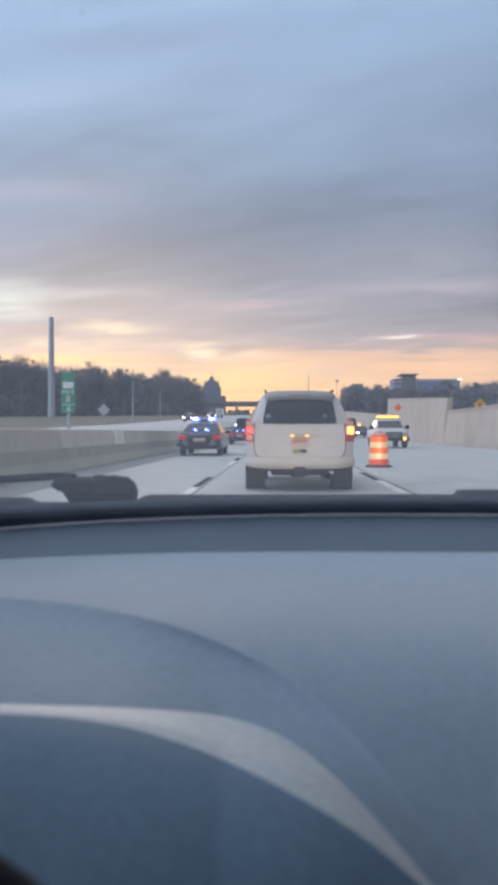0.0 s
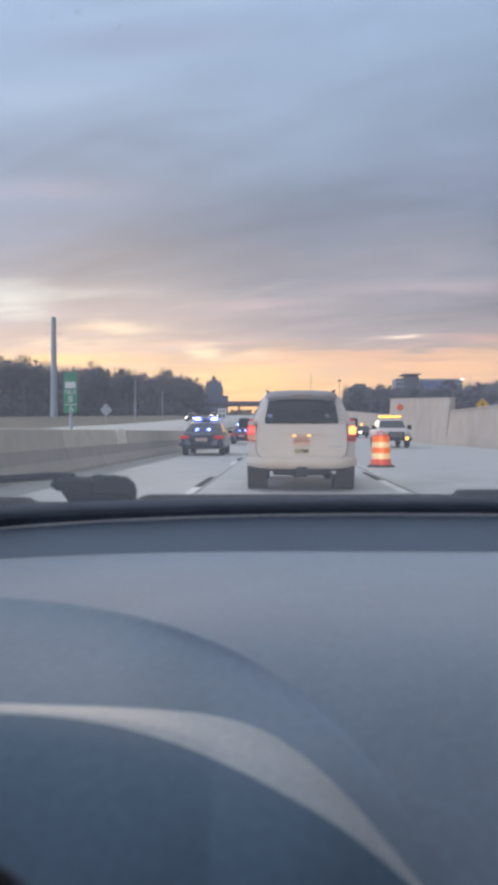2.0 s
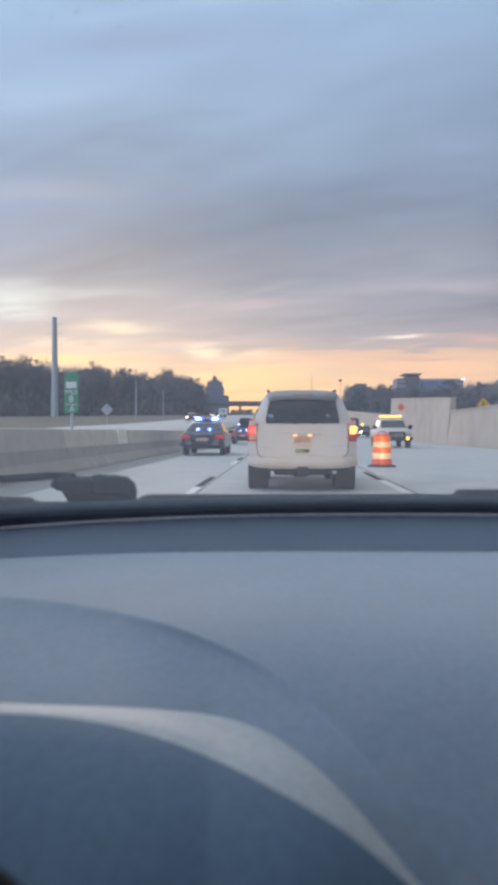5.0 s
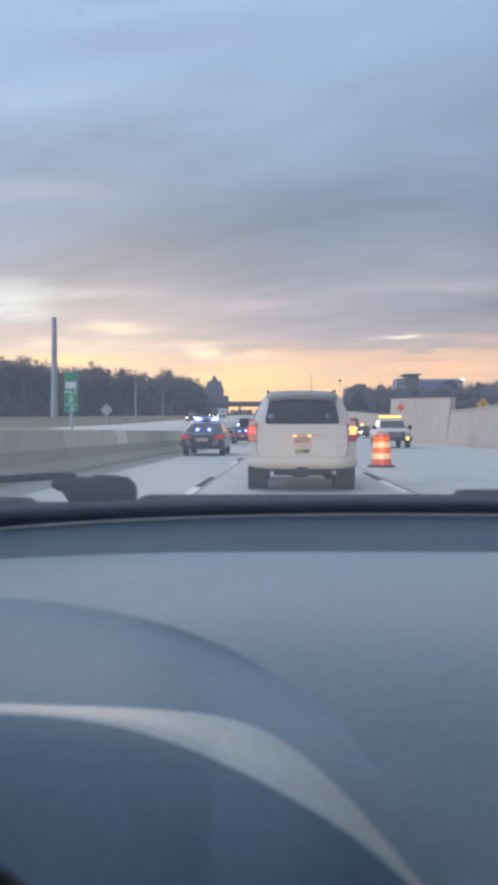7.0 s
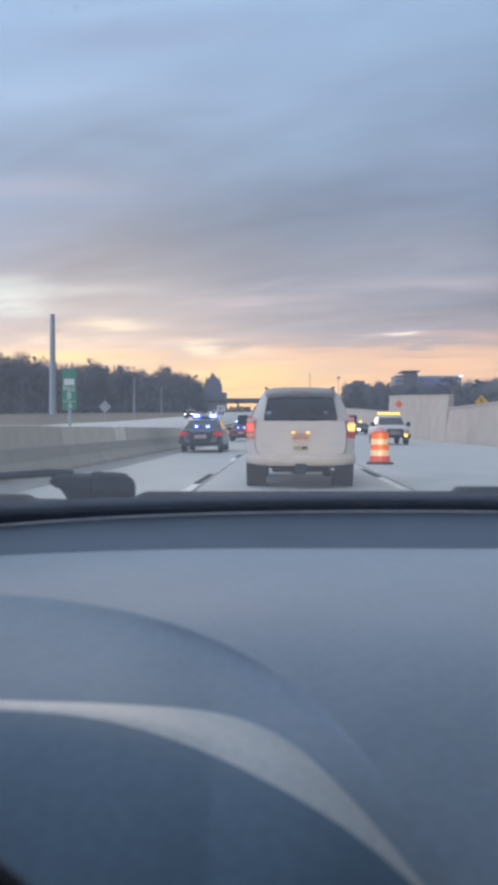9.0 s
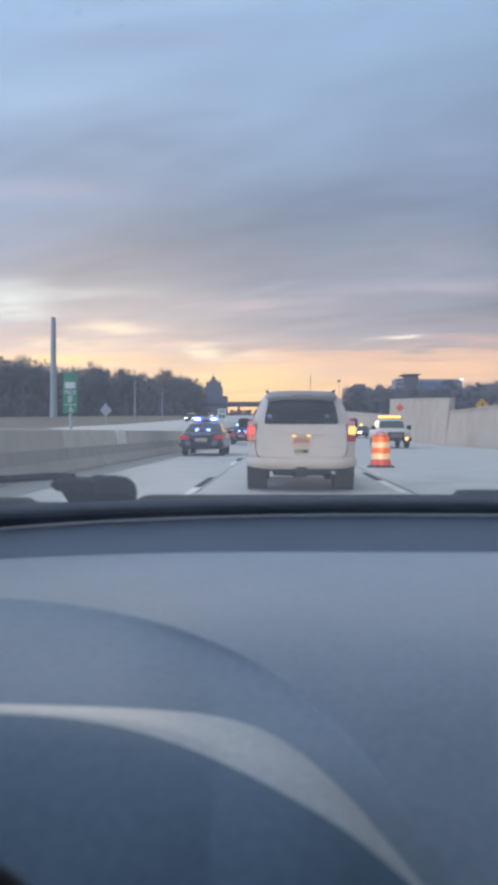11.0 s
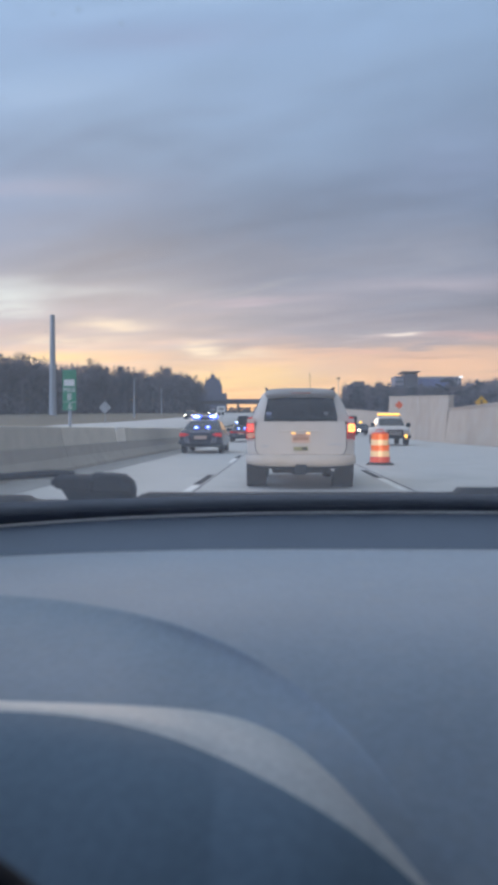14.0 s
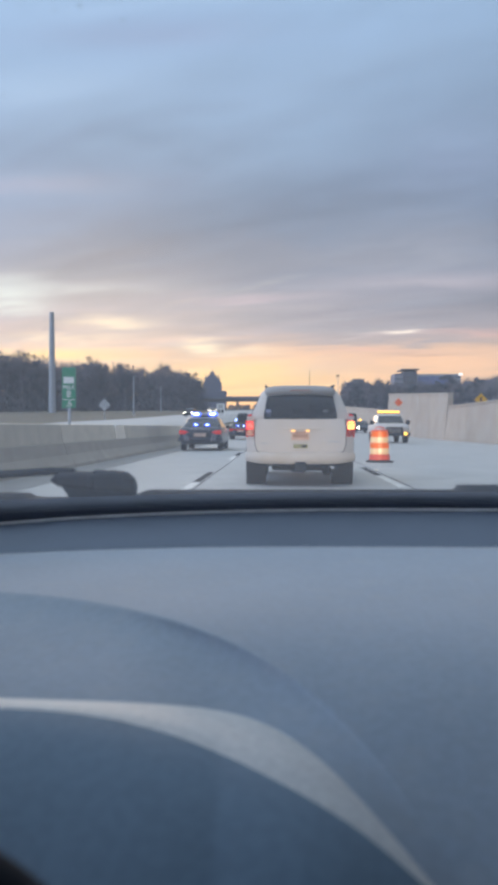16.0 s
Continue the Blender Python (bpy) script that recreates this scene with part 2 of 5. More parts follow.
def part(name, bm, material, parent=None, label="", smooth=False):
    ob = new(name, mesh_of(name, bm, material, smooth))
    ob.parent = parent
    if label:
        tagged(ob, label)
    return ob


def thing(name, label, category, group="", kind="", m=None):
    ob = new(name)
    ob.empty_display_size = 0.2
    if m is not None:
        ob.matrix_basis = m
    return tagged(ob, label, category, group, kind)


def box(bm, x0, x1, y0, y1, z0, z1, bev=0.0, seg=2):
    r = bmesh.ops.create_cube(bm, size=1.0)
    vs = r["verts"]
    for v in vs:
        v.co = Vector((x0 + (v.co.x + 0.5) * (x1 - x0), y0 + (v.co.y + 0.5) * (y1 - y0), z0 + (v.co.z + 0.5) * (z1 - z0)))
    if bev:
        es = list({e for v in vs for e in v.link_edges})
        bmesh.ops.bevel(bm, geom=es, offset=bev, segments=seg, affect="EDGES", profile=0.5)
    return bm


def tube(bm, p, q, r0, r1=None, n=10, caps=True):
    p, q = Vector(p), Vector(q)
    r1 = r0 if r1 is None else r1
    d = (q - p).normalized()
    a = d.orthogonal().normalized()
    b = d.cross(a)
    A, B = [], []
    for i in range(n):
        t = 2 * math.pi * i / n
        o = a * math.cos(t) + b * math.sin(t)
        A.append(bm.verts.new(p + o * r0))
        B.append(bm.verts.new(q + o * r1))
    for i in range(n):
        j = (i + 1) % n
        bm.faces.new((A[i], A[j], B[j], B[i]))
    if caps:
        bm.faces.new(A[::-1])
        bm.faces.new(B)
    return bm


def pipe(bm, pts, r, n=8):
    for p, q in zip(pts, pts[1:]):
        tube(bm, p, q, r, r, n)
    return bm


def lathe(bm, prof, n=24, axis="z", at=(0, 0, 0)):
    rings = []
    for r, h in prof:
        ring = []
        for i in range(n):
            t = 2 * math.pi * i / n
            c, s = r * math.cos(t), r * math.sin(t)
            co = {"z": (c, s, h), "x": (h, c, s), "y": (c, h, s)}[axis]
            ring.append(bm.verts.new(Vector(co) + Vector(at)))
        rings.append(ring)
    for a, b in zip(rings, rings[1:]):
        for i in range(n):
            j = (i + 1) % n
            bm.faces.new((a[i], a[j], b[j], b[i]))
    bm.faces.new(rings[0][::-1])
    bm.faces.new(rings[-1])
    bmesh.ops.recalc_face_normals(bm, faces=bm.faces)
    return bm


def loft(bm, sections, closed=True, caps=True):
    rows = [[bm.verts.new(p) for p in s] for s in sections]
    n = len(rows[0])
    for a, b in zip(rows, rows[1:]):
        for i in range(n if closed else n - 1):
            j = (i + 1) % n
            bm.faces.new((a[i], a[j], b[j], b[i]))
    if caps and closed:
        bm.faces.new(rows[0][::-1])
        bm.faces.new(rows[-1])
    bmesh.ops.recalc_face_normals(bm, faces=bm.faces)
    return bm


def slab(bm, quad, normal, thick):
    """A thick plate from a planar outline."""
    n = Vector(normal).normalized() * thick
    return loft(bm, [[Vector(p) for p in quad], [Vector(p) + n for p in quad]])


def smooth01(a, b, x):
    t = min(1.0, max(0.0, (x - a) / (b - a)))
    return t * t * (3 - 2 * t)


# ---- ground: flat near by, rising gently ahead ----
def rise(x, y):
    d = max(0.0, min(y, 1300.0) - 60.0)
    z = 0.024 * d * d / (d + 40.0)
    if x < -5.7:
        z += (1.5 + 0.006 * max(0.0, min(y, 300.0) - 80.0)) * smooth01(20, 80, y) * smooth01(5.7, 9.0, -x)
    if x > 14:
        z += 0.035 * (min(x, 120) - 14) * smooth01(60, 140, y)
    return z


def sheet(name, xs, ys, lift, material, label, category):
    bm = bm_new()
    rows = [[bm.verts.new((x, y, rise(x, y) + lift)) for x in xs] for y in ys]
    for a, b in zip(rows, rows[1:]):
        for i in range(len(xs) - 1):
            bm.faces.new((a[i], a[i + 1], b[i + 1], b[i]))
    return tagged(part(name, bm, material, smooth=True), label, category, kind="structure")


YS = [-300, -100, -30, 0, 20, 40] + [60 + 12 * i for i in range(30)] + [440, 500, 600, 700, 850, 1000, 1150, 1300]
sheet("ground", [-4000, -1500, -500, -200, -120, -80, -50, -30, -22, -9, -7.5, -6.5, -5.7, 0, 10, 14, 20, 40, 80, 120, 300, 1000, 4000],
      [-4000, -1000] + YS + [1600, 2500, 4900], -0.05, M["grass"], "dry brown winter verge grass along the highway", "ground")
sheet("road", [-5.3, -4.2, -1.4, 2.2, 7, 12.6], YS, 0.0, M["road"], "pale worn concrete highway carriageway with tar joints", "road")
sheet("opposite_road", [-22, -17, -12, -9, -7.6], YS, 0.0, M["road"], "pale concrete opposing carriageway beyond the median barrier", "road")


def strip(name, x0, x1, y0, y1, material, label, category, lift=0.006):
    bm = bm_new()
    n = max(1, int((y1 - y0) / 12))
    rows = []
    for i in range(n + 1):
        y = y0 + (y1 - y0) * i / n
        rows.append([bm.verts.new((x, y, rise(0, y) + lift + dz)) for x, dz in ((x0, -0.004), (x0, 0), (x1, 0), (x1, -0.004))])
    for a, b in zip(rows, rows[1:]):
        for i in range(3):
            bm.faces.new((a[i], a[i + 1], b[i + 1], b[i]))
    return tagged(part(name, bm, material), label, category, kind="structure")


for k in range(-1, 26):
    y = 10.3 + 12.2 * k
    for x, y0 in ((-1.54, y), (2.10, y + 2.0)):
        strip("lane_dash", x - 0.07, x + 0.07, y0, y0 + 3.0, M["paint"], "worn white painted lane dash on concrete", "road marking")
        strip("contrast_dash", x - 0.07, x + 0.07, y0 + 3.02, y0 + 6.0, M["joint"], "black contrast dash behind a white lane dash", "road marking")
strip("shoulder", -5.25, -4.2, -20, 430, M["shoulder"], "dark grey paved strip beside the median barrier", "shoulder", 0.005)
strip("joint_line", 2.24, 2.265, -20, 430, M["joint"], "dark tar-filled joint between concrete lanes", "road joint", 0.004)
strip("joint_line", -1.43, -1.41, -20, 430, M["joint"], "dark tar-filled joint between concrete lanes", "road joint", 0.004)


# ---- median barrier ----
def build_barrier():
    top = tagged(new("median_barrier"), "long weathered concrete median barrier with a grimy toe", "barrier", kind="structure")
    prof_t = [(-5.18, 0), (-5.20, 0.08), (-5.42, 0.32), (-5.50, 0.61), (-6.00, 0.61), (-6.35, 0.0)]
    prof_u = [(-5.53, 0.61), (-5.60, 1.08), (-5.63, 1.10), (-5.87, 1.10), (-5.90, 1.08), (-5.97, 0.61)]
    seg = 6.1
    for k in range(-3, 66):
        y0 = k * seg + 0.012
        y1 = y0 + seg - 0.024
        gap = 1.5 if k == 4 else 0.0     # one open joint in the upper course
        for nm, prof, m in (("barrier_toe", prof_t, M["toe"]), ("barrier_block", prof_u, M["barrier"])):
            bm = bm_new()
            loft(bm, [[(x, y, z + rise(0, y)) for x, z in prof] for y in (y0 + (gap if nm == "barrier_block" else 0), y1)])
            part(nm, bm, m, top)


build_barrier()


# ---- retaining wall beside the carriageway ----
def build_wall():
    top = tagged(new("retaining_wall"), "tall pale concrete retaining wall in long panels", "wall", kind="structure")
    y = 8.0
    while y < 330:
        w = 6.0
        y1 = y + w - 0.03
        mid = (y + y1) / 2
        def top_at(q):
            if mid < 54:
                return 2.52
            if mid < 86:
                return 3.45 + (q - 54) * 0.043
            return 2.9 + (q - 86) * 0.036
        z0, z1 = top_at(y), top_at(y1)
        bm = bm_new()
        loft(bm, [[(12.62, a, rise(0, a) - 0.1), (12.95, a, b), (13.3, a, b), (13.4, a, rise(0, a) - 0.1)] for a, b in ((y, z0), (y1, z1))])
        part("wall_panel", bm, M["wall"], top)
        # coping
        bm = bm_new()
        loft(bm, [[(12.87, a, b + 0.002), (12.87, a, b + 0.12), (13.38, a, b + 0.12), (13.38, a, b + 0.002)] for a, b in ((y, z0), (y1, z1))])
        part("coping", bm, M["wall"], top)
        y += w


build_wall()


# ---- vehicle materials ----
M["white_paint"] = mat("white_car_paint", (0.60, 0.565, 0.545), 0.55, scale=1.2, var=0.05, stain=0.25, stain_scale=2.0, stain_color=(0.47, 0.44, 0.39))
M["dirty_paint"] = mat("road_dirty_white_paint", (0.56, 0.505, 0.46), 0.6, scale=1.2, var=0.05, stain=0.6, stain_scale=2.6, stain_color=(0.40, 0.34, 0.27))
M["dark_paint"] = mat("dark_car_paint", (0.022, 0.025, 0.045), 0.35, scale=2, var=0.1, coat=0.5)
M["silver_paint"] = mat("silver_car_paint", (0.42, 0.44, 0.48), 0.35, 0.4, scale=2, var=0.05, coat=0.4)
M["dark_glass"] = mat("dark_tinted_glass", (0.035, 0.04, 0.055), 0.12, scale=2, var=0.2)
M["interior"] = mat("dark_upholstery", (0.11, 0.112, 0.12), 0.9, scale=6, var=0.15)


def tinted_glass(name, tint):
    m = bpy.data.materials.new(name)
    m.use_nodes = True
    nt = m.node_tree
    nt.nodes.clear()
    N, L = nt.nodes.new, nt.links.new
    tr, gl, fr, mx, out = N("ShaderNodeBsdfTransparent"), N("ShaderNodeBsdfGlossy"), N("ShaderNodeFresnel"), N("ShaderNodeMixShader"), N("ShaderNodeOutputMaterial")
    tr.inputs[0].default_value = (*tint, 1)
    gl.inputs["Roughness"].default_value = 0.08
    fr.inputs[0].default_value = 1.5
    L(fr.outputs[0], mx.inputs[0])
    L(tr.outputs[0], mx.inputs[1])
    L(gl.outputs[0], mx.inputs[2])
    L(mx.outputs[0], out.inputs[0])
    return m


M["tinted_glass"] = tinted_glass("tinted_vehicle_glass", (0.40, 0.42, 0.48))
M["side_glass"] = tinted_glass("clear_side_glass", (0.98, 0.985, 0.98))
M["rubber"] = mat("tyre_rubber", (0.035, 0.035, 0.038), 0.85, scale=20, var=0.2, stain=0.4, stain_scale=3, stain_color=(0.08, 0.075, 0.07))
M["rim"] = mat("wheel_alloy", (0.42, 0.43, 0.45), 0.4, 0.8, scale=5, var=0.1)
M["black_plastic"] = mat("black_plastic", (0.032, 0.037, 0.046), 0.8, spec=0.2, scale=30, var=0.15)
M["underbody"] = mat("sooty_underbody", (0.03, 0.03, 0.032), 0.9, scale=6, var=0.3)
M["chrome"] = mat("dull_chrome", (0.6, 0.6, 0.62), 0.3, 1.0, scale=5, var=0.05)
M["tail_red"] = mat("tail_lamp_red", (0.45, 0.02, 0.02), 0.2, scale=5, var=0.05, emit=(1.0, 0.04, 0.03), power=0.32)
M["tail_hot"] = mat("tail_lamp_bulb", (0.9, 0.4, 0.2), 0.2, scale=5, var=0.05, emit=(1.0, 0.46, 0.10), power=3.4)
M["tail_dim"] = mat("tail_lamp_dim", (0.6, 0.05, 0.03), 0.2, scale=5, var=0.05, emit=(1.0, 0.035, 0.04), power=1.5)
M["clear_lens"] = mat("smoky_clear_lens", (0.50, 0.40, 0.40), 0.25, scale=5, var=0.1)
M["dark_lens"] = mat("unlit_red_lens", (0.34, 0.03, 0.03), 0.25, scale=5, var=0.1)
M["brake_bar"] = mat("high_brake_lamp", (0.30, 0.17, 0.15), 0.2, scale=5, var=0.05, emit=(1.0, 0.25, 0.12), power=0.01)
M["plate_lamp"] = mat("plate_lamp_warm", (0.9, 0.6, 0.2), 0.3, scale=5, var=0.05, emit=(1.0, 0.50, 0.14), power=1.3)
M["plate"] = mat("number_plate", (0.66, 0.45, 0.36), 0.5, scale=10, var=0.08)
M["plate_ink"] = mat("plate_ink", (0.25, 0.10, 0.06), 0.5, scale=10, var=0.1)
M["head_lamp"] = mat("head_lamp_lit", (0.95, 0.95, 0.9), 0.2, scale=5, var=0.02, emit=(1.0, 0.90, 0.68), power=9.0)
M["amber"] = mat("amber_beacon", (0.9, 0.5, 0.1), 0.2, scale=5, var=0.05, emit=(1.0, 0.55, 0.08), power=2.4)
M["blue_lamp"] = mat("blue_beacon", (0.1, 0.15, 0.9), 0.2, scale=5, var=0.05, emit=(0.045, 0.10, 1.0), power=4.0)
M["blue_core"] = mat("blue_beacon_core", (0.5, 0.6, 0.95), 0.2, scale=5, var=0.05, emit=(0.55, 0.75, 1.0), power=8.0)
M["red_lamp"] = mat("red_beacon", (0.9, 0.3, 0.5), 0.2, scale=5, var=0.05, emit=(1.0, 0.30, 0.62), power=6.0)


def wheel(parent, x, y, r, w, out):
    wh = new("wheel")
    wh.parent = parent
    wh.location = (x, y, r)
    bm = bm_new()
    h = w / 2
    lathe(bm, [(r * 0.62, -h), (r * 0.90, -h), (r * 0.985, -h * 0.8), (r, -h * 0.45), (r * 0.97, -h * 0.42), (r * 0.97, -h * 0.36), (r, -h * 0.33), (r, h * 0.33), (r * 0.97, h * 0.36), (r * 0.97, h * 0.42), (r, h * 0.45), (r * 0.985, h * 0.8), (r * 0.90, h), (r * 0.62, h)], 28, "x")
    part("tyre", bm, M["rubber"], wh)
    bm = bm_new()
    s = out
    lathe(bm, [(r * 0.60, -h * 0.8 * s), (r * 0.62, h * 0.86 * s), (r * 0.56, h * 0.80 * s), (r * 0.50, h * 0.35 * s), (r * 0.16, h * 0.5 * s), (r * 0.12, h * 0.7 * s)], 20, "x")
    for i in range(6):
        a = i * math.pi / 3
        tube(bm, (h * 0.62 * s, r * 0.1 * math.cos(a), r * 0.1 * math.sin(a)), (h * 0.72 * s, r * 0.57 * math.cos(a), r * 0.57 * math.sin(a)), r * 0.07, r * 0.05, 6)
    part("rim", bm, M["rim"], wh)
    return wh


def section(y, pts):
    """A symmetric closed cross-section from (half width, height) pairs, bottom to top."""
    return [(w, y, z) for w, z in pts] + [(-w, y, z) for w, z in reversed(pts)]


# ---- the white utility vehicle ahead ----
def build_suv():
    t = thing("sport_utility_vehicle", "dirty white sport utility vehicle with lit tail lamps", "car", m=pose(0.36, 12.35, 0, 0, 0, 0))
    # lower body, lofted front to back
    low = []
    for y, k, zb, zt in ((0.10, 0.955, 0.46, 1.13), (0.17, 0.985, 0.42, 1.145), (0.6, 1.0, 0.40, 1.15), (2.0, 1.0, 0.40, 1.13), (3.3, 1.0, 0.40, 1.10), (4.0, 0.99, 0.42, 1.05), (4.45, 0.93, 0.46, 0.96), (4.62, 0.82, 0.5, 0.82)):
        low.append(section(y, [(0.80 * k, zb), (0.90 * k, zb + 0.05), (0.94 * k, zb + 0.22), (0.945 * k, 0.78 if zt > 0.9 else zt - 0.1), (0.915 * k, zt - 0.07), (0.88 * k, zt - 0.01), (0.80 * k, zt)]))
    bm = bm_new()
    loft(bm, low)
    part("lower_body", bm, M["white_paint"], t, smooth=True)
    # cabin
    def greenhouse(name, inset, material):
        up = []
        for y, zt, k, win in ((0.12, 1.165, 1.0, 0.632), (0.20, 1.42, 1.0, 0.588), (0.29, 1.630, 1.0, 0.545), (0.36, 1.70, 1.0, None), (0.55, 1.745, 1.02, None), (1.6, 1.775, 1.05, None), (2.5, 1.75, 1.03, None), (2.75, 1.66, 1.0, 0.57), (3.35, 1.12, 1.0, 0.72)):
            f = (zt - 1.10) / 0.60
            wt = 0.885 - 0.245 * min(1.0, f) * k
            pts = [(0.88, 1.08), (0.885, 1.10), (0.885 + (wt - 0.885) * 0.8, 1.10 + (zt - 1.10) * 0.82), (wt, zt - (0.03 if win else 0.06) * f), (win or wt - 0.06, zt - (0.004 if win else 0.02)), (wt * 0.5, zt + 0.012 * f)]
            up.append(section(y, [(w - inset, z - inset * f) for w, z in pts]))
        bm = bm_new()
        loft(bm, up)
        gone = []
        for fc in bm.faces:
            c = fc.calc_center_median()
            if abs(c.x) < 0.61 and c.z > 1.2 and (c.y < 0.30 or 2.75 < c.y < 3.34):
                gone.append(fc)
        bmesh.ops.delete(bm, geom=gone, context="FACES")
        return part(name, bm, material, t, smooth=True)

    greenhouse("cabin", 0.0, M["white_paint"])
    greenhouse("headliner", 0.025, M["interior"])
    bm = bm_new()
    slab(bm, [(-0.68, 3.30, 1.16), (0.68, 3.30, 1.16), (0.56, 2.77, 1.63), (-0.56, 2.77, 1.63)], (0, 0.6, 0.8), 0.01)
    part("windscreen", bm, M["tinted_glass"], t)
    bm = bm_new()
    box(bm, -0.82, 0.82, 1.15, 1.35, 0.6, 1.26, 0.06)
    part("rear_bench", bm, M["interior"], t)
    for x in (-0.42, 0.0, 0.42):
        bm = bm_new()
        box(bm, x - 0.12, x + 0.12, 1.18, 1.27, 1.24, 1.40, 0.04)
        part("headrest", bm, M["interior"], t)
    for x in (-0.38, 0.38):
        bm = bm_new()
        box(bm, x - 0.26, x + 0.26, 2.10, 2.25, 0.6, 1.30, 0.06)
        box(bm, x - 0.13, x + 0.13, 2.14, 2.23, 1.31, 1.50, 0.04)
        part("front_seat", bm, M["interior"], t)
    # rear window, leaning forward
    q = [(-0.625, 0.106, 1.19), (0.625, 0.106, 1.19), (0.630, 0.118, 1.23), (0.574, 0.222, 1.535), (0.556, 0.242, 1.592), (0.522, 0.252, 1.62), (-0.522, 0.252, 1.62), (-0.556, 0.242, 1.592), (-0.574, 0.222, 1.535), (-0.630, 0.118, 1.23)]
    bm = bm_new()
    slab(bm, q, (0, -1, 0.3), 0.02)
    rw = part("rear_window", bm, M["tinted_glass"], t, "dark tinted rear window")
    bm = bm_new()
    box(bm, -0.02, 0.30, 0.0, 0.012, 0.0, 0.014, 0.004)
    wp = part("wiper", bm, M["black_plastic"], rw)
    wp.matrix_local = pose(-0.02, 0.075, 1.185, 16, 0, -4)
    bm = bm_new()
    box(bm, 0.40, 0.47, 0.135, 0.150, 1.27, 1.33, 0.004)
    part("sticker", bm, M["paint"], rw)
    bm = bm_new()
    box(bm, -0.59, -0.50, 0.112, 0.122, 1.205, 1.33, 0.004)
    o = part("sticker", bm, mat("faded_blue_sticker", (0.16, 0.20, 0.34), 0.5), rw)
    for x in (-0.13, 0.20):
        bm = bm_new()
        box(bm, x - 0.02, x + 0.02, 0.03, 0.07, 1.155, 1.195, 0.008)
        part("nozzle", bm, M["black_plastic"], rw)
    # spoiler with the high brake lamp
    bm = bm_new()
    loft(bm, [section(y, [(w * 0.55, z0), (w - 0.03, z0), (w, (z0 + z1) / 2), (w - 0.04, z1), (w * 0.72, z1), (w * 0.4, z1)]) for y, w, z0, z1 in ((0.10, 0.575, 1.640, 1.672), (0.15, 0.585, 1.600, 1.700), (0.22, 0.60, 1.585, 1.722), (0.34, 0.63, 1.65, 1.745), (0.50, 0.62, 1.70, 1.762))])
    for v in bm.verts:      # its ends droop round the roof's corners
        v.co.z -= 0.045 * (abs(v.co.x) / 0.62) ** 4
    # greyer than the body paint: the overhang's shade put into the colour
    sp = part("spoiler", bm, mat("shaded_spoiler_paint", (0.29, 0.275, 0.27), 0.6, scale=4, var=0.1), t, smooth=True)
    bm = bm_new()
    box(bm, -0.17, 0.17, 0.092, 0.12, 1.640, 1.668, 0.005)
    part("brake_lamp", bm, M["brake_bar"], sp, "red high-level brake lamp")
    # tailgate panel with its seam
    bm = bm_new()
    out = [(-0.755, 1.165), (-0.775, 1.0), (-0.775, 0.72), (-0.74, 0.62), (-0.68, 0.60), (0.68, 0.60), (0.74, 0.62), (0.775, 0.72), (0.775, 1.0), (0.755, 1.165)]
    slab(bm, [(x, 0.085 - 0.02 * (1 - (x / 0.78) ** 2), z) for x, z in out], (0, -1, 0), 0.02)
    tg = part("tailgate", bm, M["white_paint"], t)
    bm = bm_new()
    pipe(bm, [(x, 0.085, z) for x, z in out], 0.013, 6)
    part("seam", bm, M["joint"], tg)
    bm = bm_new()
    box(bm, -0.36, 0.36, 0.025, 0.062, 0.985, 1.015, 0.008)
    part("garnish", bm, M["white_paint"], tg)
    for x in (-0.125, 0.125):
        bm = bm_new()
        box(bm, x - 0.035, x + 0.035, 0.022, 0.05, 0.945, 0.982, 0.010)
        part("plate_lamp", bm, M["plate_lamp"], tg, "glowing warm plate lamp")
    bm = bm_new()
    box(bm, -0.155, 0.155, 0.030, 0.045, 0.80, 0.955, 0.006)
    pl = part("number_plate", bm, M["plate"], tg, "pale number plate with illegible bars")
    bm = bm_new()
    for i in range(6):
        box(bm, -0.12 + 0.042 * i, -0.095 + 0.042 * i, 0.026, 0.0295, 0.845, 0.905)
    box(bm, -0.09, 0.09, 0.026, 0.0295, 0.925, 0.94)
    part("bars", bm, M["plate_ink"], pl)
    bm = bm_new()
    box(bm, -0.12, 0.13, 0.040, 0.062, 0.665, 0.735, 0.01)
    bd = part("bumper_sticker", bm, mat("olive_badge", (0.30, 0.30, 0.16), 0.5), tg)
    bm = bm_new()
    box(bm, 0.02, 0.10, 0.033, 0.039, 0.68, 0.72, 0.002)
    part("bars", bm, M["black_plastic"], bd)
    for x0, x1, z in ((0.46, 0.70, 0.765), (-0.68, -0.55, 0.735)):
        bm = bm_new()
        box(bm, x0, x1, 0.050, 0.066, z, z + 0.023, 0.003)
        part("badge", bm, M["galv"], tg)
    bm = bm_new()
    lathe(bm, [(0.055, 0.052), (0.055, 0.066), (0.03, 0.07)], 16, "y", (0, 0, 1.07))
    part("emblem", bm, M["white_paint"], tg)
    # bumper
    bm = bm_new()
    for_y = []
    for x in [i / 10 * 0.95 for i in range(-10, 11)]:
        a = abs(x) / 0.95
        y = -0.07 + 0.05 * a ** 2 + 0.20 * a ** 6
        for_y.append([(x, y + 0.035, 0.395 + 0.05 * a ** 5), (x, y - 0.015, 0.41 + 0.05 * a ** 5), (x, y - 0.03, 0.50 + 0.01 * a ** 5), (x, y, 0.575), (x, y + 0.03, 0.597), (x, y + 0.14, 0.60), (x, y + 0.14, 0.395 + 0.05 * a ** 5)])
    loft(bm, for_y)
